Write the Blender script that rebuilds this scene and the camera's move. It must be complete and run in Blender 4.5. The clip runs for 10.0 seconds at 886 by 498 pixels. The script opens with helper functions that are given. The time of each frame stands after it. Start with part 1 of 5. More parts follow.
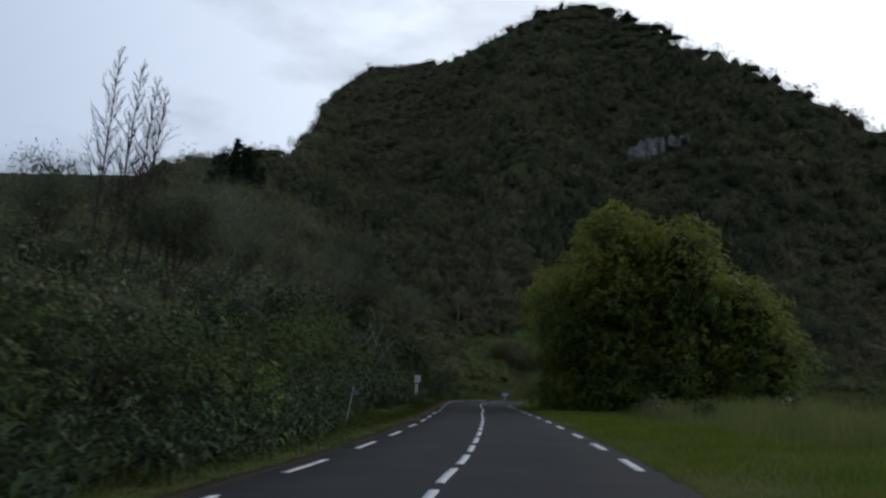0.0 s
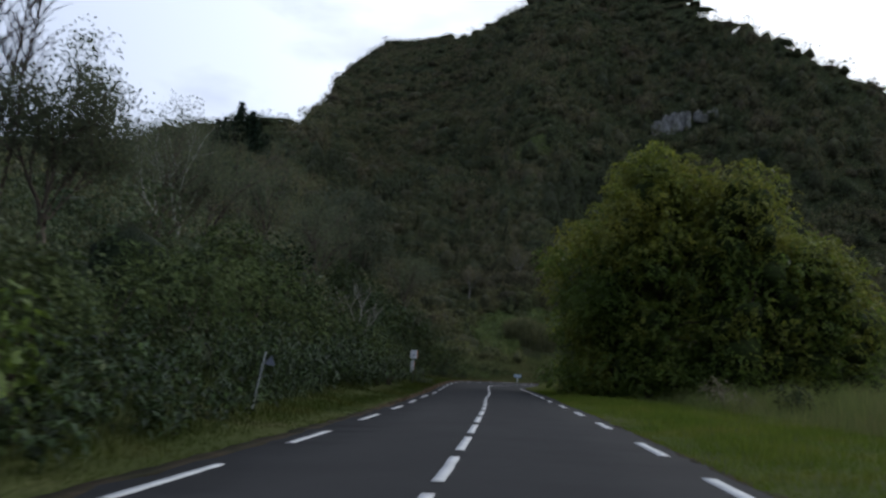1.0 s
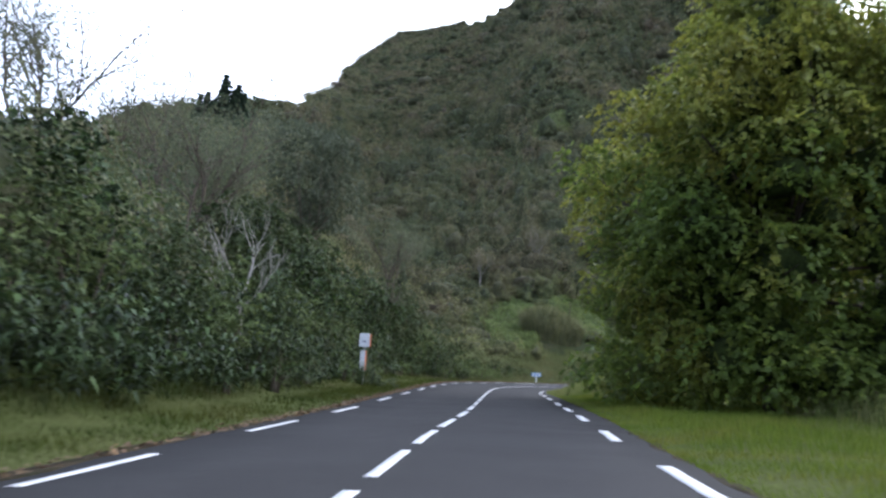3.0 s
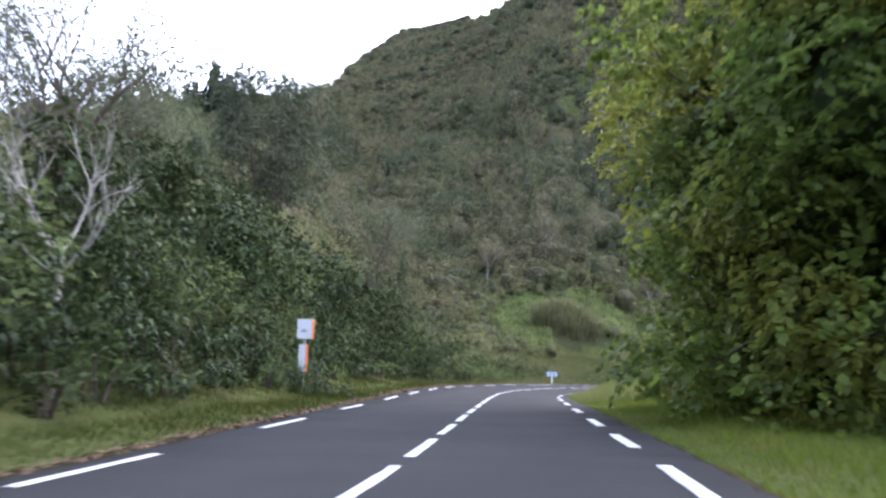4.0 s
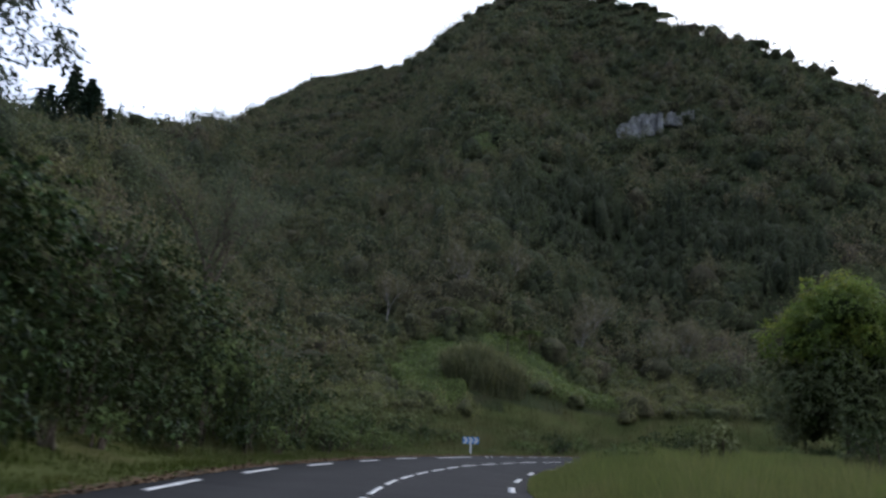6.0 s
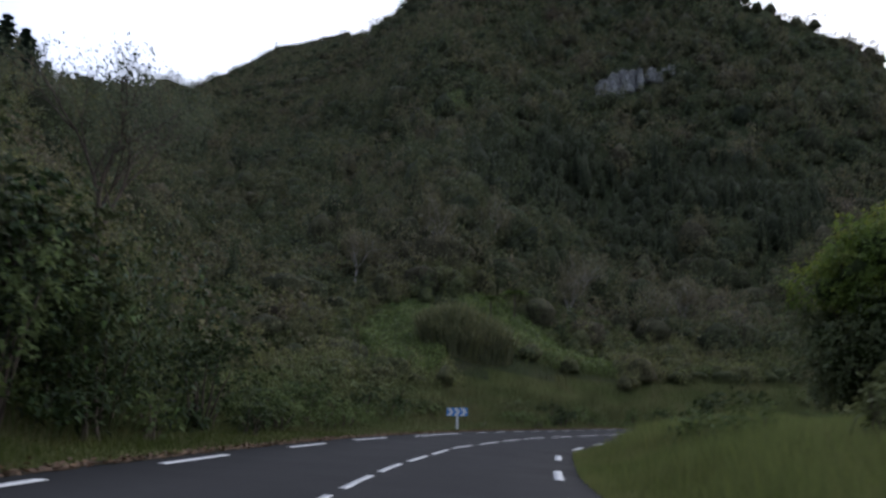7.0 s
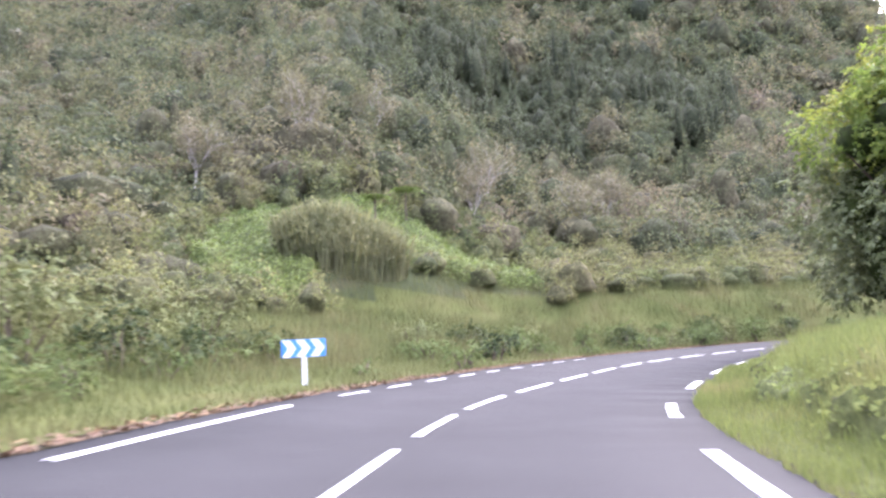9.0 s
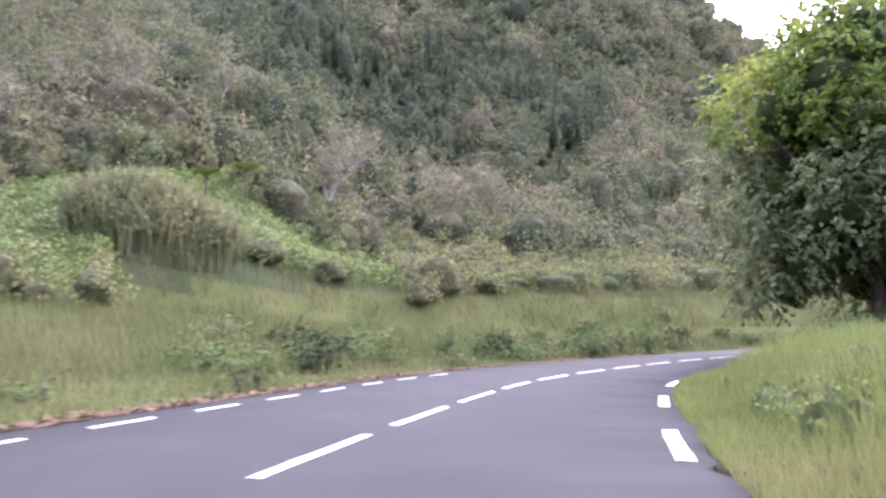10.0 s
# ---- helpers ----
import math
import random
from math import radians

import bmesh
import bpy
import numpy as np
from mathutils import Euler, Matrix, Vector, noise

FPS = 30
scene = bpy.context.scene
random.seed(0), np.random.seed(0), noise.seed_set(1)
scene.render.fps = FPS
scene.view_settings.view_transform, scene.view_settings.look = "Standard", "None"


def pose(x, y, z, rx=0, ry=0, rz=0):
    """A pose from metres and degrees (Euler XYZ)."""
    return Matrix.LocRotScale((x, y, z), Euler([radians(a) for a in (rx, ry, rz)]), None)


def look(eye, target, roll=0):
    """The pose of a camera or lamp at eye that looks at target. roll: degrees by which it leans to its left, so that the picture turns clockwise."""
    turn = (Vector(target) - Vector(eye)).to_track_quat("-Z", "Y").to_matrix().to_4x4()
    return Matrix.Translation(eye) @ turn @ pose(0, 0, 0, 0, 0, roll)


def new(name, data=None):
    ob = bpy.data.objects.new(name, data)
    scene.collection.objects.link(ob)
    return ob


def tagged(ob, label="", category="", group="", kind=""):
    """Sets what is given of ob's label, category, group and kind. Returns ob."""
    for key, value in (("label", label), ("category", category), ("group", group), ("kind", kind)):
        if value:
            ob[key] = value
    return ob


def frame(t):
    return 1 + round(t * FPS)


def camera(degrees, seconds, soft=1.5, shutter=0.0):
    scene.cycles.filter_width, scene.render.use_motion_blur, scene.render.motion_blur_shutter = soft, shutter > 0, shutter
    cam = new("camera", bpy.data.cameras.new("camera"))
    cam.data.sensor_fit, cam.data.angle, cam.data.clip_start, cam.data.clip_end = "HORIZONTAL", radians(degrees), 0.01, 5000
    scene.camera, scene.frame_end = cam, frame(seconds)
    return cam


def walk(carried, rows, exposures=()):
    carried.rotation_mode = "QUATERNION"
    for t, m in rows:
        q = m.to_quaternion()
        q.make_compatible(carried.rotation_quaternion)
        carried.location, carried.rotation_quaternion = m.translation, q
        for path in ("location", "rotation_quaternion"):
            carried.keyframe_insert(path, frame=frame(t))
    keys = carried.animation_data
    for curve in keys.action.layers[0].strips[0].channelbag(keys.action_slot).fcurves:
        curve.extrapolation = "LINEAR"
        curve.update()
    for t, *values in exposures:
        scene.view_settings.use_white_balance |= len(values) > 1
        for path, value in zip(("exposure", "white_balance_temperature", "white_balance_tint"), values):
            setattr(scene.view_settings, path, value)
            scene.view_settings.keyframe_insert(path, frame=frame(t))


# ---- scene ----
# camera and its drive: seconds, eye, yaw, pitch, roll in degrees
cam = camera(57.1, 10.0, soft=2.6, shutter=0.3)
PATH = [
    (0, (2.067, 0.490, 1.380), 1.328, 9.900, 2.348),
    (0.5, (2.437, 7.171, 1.198), 1.796, 9.799, 3.189),
    (1, (2.899, 14.263, 1.216), 2.360, 8.539, 3.651),
    (1.5, (3.349, 21.163, 1.195), 2.987, 8.541, 4.278),
    (2, (3.874, 27.992, 1.172), 3.293, 8.154, 4.328),
    (2.5, (4.345, 34.948, 1.151), 3.456, 8.487, 3.274),
    (2.7, (4.550, 37.728, 1.121), 3.535, 8.479, 3.176),
    (3.8, (5.386, 52.452, 1.083), 4.434, 8.699, 2.038),
    (4, (5.448, 55.567, 1.083), 4.507, 8.624, 1.720),
    (4.5, (5.591, 62.873, 1.114), 4.941, 9.812, 0.571),
    (5, (5.687, 69.988, 1.127), 4.371, 12.448, 0.214),
    (5.5, (5.970, 76.323, 1.055), 0.044, 15.781, 3.498),
    (5.7, (5.857, 79.391, 1.174), -0.841, 14.734, 3.062),
    (6.8, (6.350, 94.552, 1.137), -3.923, 12.158, 1.315),
    (7, (6.359, 97.265, 1.043), -3.935, 11.558, 0.796),
    (7.5, (6.948, 103.785, 1.126), -3.419, 7.550, -2.558),
    (8, (7.624, 110.272, 1.178), -5.540, 7.788, -2.839),
    (8.5, (8.561, 116.370, 1.095), -8.064, 6.548, -3.445),
    (9, (9.829, 122.449, 1.107), -11.883, 6.799, -3.094),
    (9.5, (11.635, 128.046, 1.048), -16.121, 6.783, -2.667),
    (10, (14.142, 133.330, 0.983), -21.139, 6.971, -2.066),
]


def drive_pose(eye, yaw, pitch, roll):
    a, b = radians(yaw), radians(pitch)
    way = Vector((-math.sin(a) * math.cos(b), math.cos(a) * math.cos(b), math.sin(b)))
    return look(eye, Vector(eye) + way, roll)


# seconds, stops, white balance
EXPOSURES = [(0.0, -1.95, 5600, 10), (1.0, -1.6, 5620, 12), (1.5, -1.05, 5520, 11), (2.0, -0.5, 5470, 12), (2.5, -0.12, 5460, 14), (4.0, 0.82, 5540, 22), (4.5, 1.15, 5600, 24), (5.0, 0.93, 5600, 22), (5.5, 0.12, 5480, 17),
             (5.7, -0.42, 5520, 15), (6.8, -1.28, 5500, 17), (7.0, -1.25, 5500, 18), (7.5, 1.02, 6030, 21), (8.0, 1.8, 5960, 22), (9.0, 1.92, 5830, 32), (9.5, 1.84, 5790, 34), (10.0, 1.75, 5680, 36)]
walk(cam, [(t, drive_pose(eye, yaw, pitch, roll)) for t, eye, yaw, pitch, roll in PATH], EXPOSURES)

# world: a bright hazy sky with thin cloud, and a low veiled sun ahead to the right
SUN_AZ, SUN_EL = 48.0, 24.0
world = bpy.data.worlds.new("sky")
scene.world = world
world.use_nodes = True
wn, wl = world.node_tree.nodes, world.node_tree.links
wn.clear()
sky = wn.new("ShaderNodeTexSky")
sky.sky_type, sky.sun_disc = "NISHITA", False
sky.sun_elevation, sky.sun_rotation = radians(SUN_EL), radians(SUN_AZ)
sky.dust_density, sky.air_density = 3.0, 1.0
coord = wn.new("ShaderNodeTexCoord")
cloud = wn.new("ShaderNodeTexNoise")
cloud.inputs["Scale"].default_value, cloud.inputs["Detail"].default_value, cloud.inputs["Roughness"].default_value = 2.6, 6, 0.55
stretch = wn.new("ShaderNodeMapping")
stretch.inputs["Scale"].default_value = (1, 1, 2.6)
cover = wn.new("ShaderNodeValToRGB")
cover.color_ramp.elements[0].position, cover.color_ramp.elements[1].position = 0.27, 0.5
cover.color_ramp.elements[0].color = (0.5, 0.5, 0.5, 1)
sunward = wn.new("ShaderNodeVectorMath")
sunward.operation = "DOT_PRODUCT"
sunward.inputs[1].default_value = (math.sin(radians(SUN_AZ)) * math.cos(radians(SUN_EL)), math.cos(radians(SUN_AZ)) * math.cos(radians(SUN_EL)), math.sin(radians(SUN_EL)))
lit = wn.new("ShaderNodeValToRGB")
lit.color_ramp.elements[0].position, lit.color_ramp.elements[0].color = 0.0, (0.64, 0.72, 0.88, 1)
lit.color_ramp.elements[1].position, lit.color_ramp.elements[1].color = 1.0, (2.6, 2.5, 2.3, 1)
mid = lit.color_ramp.elements.new(0.5)
mid.color = (1.5, 1.54, 1.6, 1)
gain = wn.new("ShaderNodeVectorMath")
gain.operation = "SCALE"
gain.inputs["Scale"].default_value = 17.0
white = wn.new("ShaderNodeMix")
white.data_type = "RGBA"
wl.new(coord.outputs["Generated"], sunward.inputs[0])
wl.new(sunward.outputs["Value"], lit.inputs["Fac"])
wl.new(lit.outputs["Color"], gain.inputs[0])
wl.new(gain.outputs["Vector"], white.inputs["B"])
back = wn.new("ShaderNodeBackground")
back.inputs["Strength"].default_value = 0.115
out = wn.new("ShaderNodeOutputWorld")
wl.new(coord.outputs["Generated"], stretch.inputs["Vector"])
wl.new(stretch.outputs["Vector"], cloud.inputs["Vector"])
wl.new(cloud.outputs["Fac"], cover.inputs["Fac"])
wl.new(cover.outputs["Color"], white.inputs["Factor"])
wl.new(sky.outputs["Color"], white.inputs["A"])
wl.new(white.outputs["Result"], back.inputs["Color"])
wl.new(back.outputs["Background"], out.inputs["Surface"])

sun = new("sun", bpy.data.lights.new("sun", "SUN"))
sun.data.energy, sun.data.angle, sun.data.color = 1.2, radians(10), (1.0, 0.93, 0.82)
SUN_WAY = Vector((math.sin(radians(SUN_AZ)) * math.cos(radians(SUN_EL)), math.cos(radians(SUN_AZ)) * math.cos(radians(SUN_EL)), math.sin(radians(SUN_EL))))
sun.matrix_world = look(SUN_WAY * 400, (0, 0, 0))


# ---- materials ----
def shader(name, rough=0.8, metal=0.0):
    m = bpy.data.materials.new(name)
    m.use_nodes = True
    b = m.node_tree.nodes["Principled BSDF"]
    b.inputs["Roughness"].default_value, b.inputs["Metallic"].default_value = rough, metal
    return m, m.node_tree.nodes, m.node_tree.links, b


def ramp_node(n, stops):
    r = n.new("ShaderNodeValToRGB")
    e = r.color_ramp.elements
    while len(e) < len(stops):
        e.new(0.5)
    for k, (p, c) in enumerate(stops):
        e[k].position, e[k].color = p, (*c, 1)
    return r


def noise_node(n, l, scale, detail=4, rough=0.55, vector=None):
    t = n.new("ShaderNodeTexNoise")
    t.inputs["Scale"].default_value, t.inputs["Detail"].default_value, t.inputs["Roughness"].default_value = scale, detail, rough
    if vector is None:
        vector = n.new("ShaderNodeNewGeometry").outputs["Position"]
    l.new(vector, t.inputs["Vector"])
    return t


def mixed(n, l, a, b, fac, kind="MIX"):
    m = n.new("ShaderNodeMix")
    m.data_type, m.blend_type = "RGBA", kind
    for key, v in (("A", a), ("B", b), ("Factor", fac)):
        if hasattr(v, "default_value"):
            l.new(v, m.inputs[key])
        else:
            m.inputs[key].default_value = v if key == "Factor" else (*v, 1)
    return m.outputs["Result"]


def surface(name, stops, scale, fine=40.0, rough=0.85, bump=0.3, metal=0.0, spread=0.35, dist=0.02):
    """A surface with colours spread by coarse noise, fine grain on top and relief."""
    m, n, l, b = shader(name, rough, metal)
    coarse, grain = noise_node(n, l, scale, 5), noise_node(n, l, fine, 3, 0.7)
    r = ramp_node(n, stops)
    l.new(coarse.outputs["Fac"], r.inputs["Fac"])
    g = ramp_node(n, [(0.25, (1 - spread,) * 3), (0.75, (1 + spread * 0.5,) * 3)])
    l.new(grain.outputs["Fac"], g.inputs["Fac"])
    l.new(mixed(n, l, r.outputs["Color"], g.outputs["Color"], 1.0, "MULTIPLY"), b.inputs["Base Color"])
    h = n.new("ShaderNodeBump")
    h.inputs["Strength"].default_value, h.inputs["Distance"].default_value = bump, dist
    l.new(grain.outputs["Fac"], h.inputs["Height"])
    l.new(h.outputs["Normal"], b.inputs["Normal"])
    return m


def foliage(name, stops, scale=0.15, rough=0.5, glow=0.3, spread=0.5, crowns=False, gloss=0.2):
    """Leaves: colour drifts from plant to plant, each leaf differs a little, and light passes through."""
    m, n, l, b = shader(name, rough)
    b.inputs["Specular IOR Level"].default_value = gloss
    drift = noise_node(n, l, scale, 3, 0.6)
    r = ramp_node(n, stops)
    if crowns:
        tint = n.new("ShaderNodeAttribute")
        tint.attribute_name = "tint"
        blend = n.new("ShaderNodeMix")
        blend.inputs[0].default_value = 0.3
        l.new(drift.outputs["Fac"], blend.inputs[2])
        l.new(tint.outputs["Fac"], blend.inputs[3])
        l.new(blend.outputs[0], r.inputs["Fac"])
    else:
        l.new(drift.outputs["Fac"], r.inputs["Fac"])
    geo = n.new("ShaderNodeNewGeometry")
    each = ramp_node(n, [(0.0, (1 - spread,) * 3), (0.8, (1 + spread * 0.3,) * 3), (1.0, (1 + spread, 1 + spread * 0.9, 1))])
    l.new(geo.outputs["Random Per Island"], each.inputs["Fac"])
    c = mixed(n, l, r.outputs["Color"], each.outputs["Color"], 1.0, "MULTIPLY")
    l.new(c, b.inputs["Base Color"])
    t = n.new("ShaderNodeBsdfTranslucent")
    l.new(c, t.inputs["Color"])
    mx = n.new("ShaderNodeMixShader")
    mx.inputs["Fac"].default_value = glow
    o = n["Material Output"]
    l.new(b.outputs["BSDF"], mx.inputs[1])
    l.new(t.outputs["BSDF"], mx.inputs[2])
    l.new(mx.outputs["Shader"], o.inputs["Surface"])
    return m


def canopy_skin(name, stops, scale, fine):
    """The closed inside of a canopy: crown colours with twigs and the shade of gaps painted in, and leafy relief."""
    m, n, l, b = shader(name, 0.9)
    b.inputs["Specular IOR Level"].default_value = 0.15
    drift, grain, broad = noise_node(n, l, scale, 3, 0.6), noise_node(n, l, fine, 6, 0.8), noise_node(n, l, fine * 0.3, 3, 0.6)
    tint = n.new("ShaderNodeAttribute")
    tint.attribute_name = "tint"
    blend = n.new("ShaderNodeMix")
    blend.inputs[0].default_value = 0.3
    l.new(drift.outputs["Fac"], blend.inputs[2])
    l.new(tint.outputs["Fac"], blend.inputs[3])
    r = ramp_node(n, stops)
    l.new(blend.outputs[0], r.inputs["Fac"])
    # dark noise puts the self-shade between leaves into the colour
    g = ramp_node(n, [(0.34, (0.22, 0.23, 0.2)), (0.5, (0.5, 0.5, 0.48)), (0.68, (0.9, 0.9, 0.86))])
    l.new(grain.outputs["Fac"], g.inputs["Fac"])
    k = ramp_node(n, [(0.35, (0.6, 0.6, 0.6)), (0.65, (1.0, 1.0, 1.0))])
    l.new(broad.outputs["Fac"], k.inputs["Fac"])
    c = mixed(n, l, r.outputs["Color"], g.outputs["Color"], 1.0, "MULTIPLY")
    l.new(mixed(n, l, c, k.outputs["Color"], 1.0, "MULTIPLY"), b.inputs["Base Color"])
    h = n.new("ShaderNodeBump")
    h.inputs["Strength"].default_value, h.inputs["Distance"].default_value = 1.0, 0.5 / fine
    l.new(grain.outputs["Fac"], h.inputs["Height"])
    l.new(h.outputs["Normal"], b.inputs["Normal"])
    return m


def plain(name, colour, rough=0.5, metal=0.0, fine=25.0, spread=0.15):
    return surface(name, [(0.3, tuple(c * 0.88 for c in colour)), (0.7, colour)], 3.0, fine, rough, 0.08, metal, spread, 0.003)


FOREST = [(0.25, (0.0562, 0.0712, 0.0376)), (0.4, (0.0886, 0.1048, 0.048)), (0.52, (0.1242, 0.1278, 0.061)), (0.63, (0.1566, 0.1383, 0.0778)), (0.75, (0.1642, 0.131, 0.0881))]
SCRUB = [(0.25, (0.0827, 0.1028, 0.0458)), (0.4, (0.1219, 0.1419, 0.0572)), (0.54, (0.1643, 0.1697, 0.07)), (0.68, (0.1961, 0.1799, 0.0865)), (0.8, (0.1961, 0.1645, 0.0929))]
THICKET = [(0.25, (0.0442, 0.0656, 0.0295)), (0.45, (0.0715, 0.0946, 0.0393)), (0.6, (0.104, 0.1198, 0.0505)), (0.75, (0.1365, 0.1261, 0.066))]
STAND = [(0.3, (0.052, 0.064, 0.03)), (0.7, (0.084, 0.094, 0.044))]
CREEPER = [(0.3, (0.1, 0.14, 0.036)), (0.7, (0.165, 0.2, 0.054))]
BEND = [(0.3, (0.13, 0.17, 0.048)), (0.7, (0.2, 0.22, 0.075))]
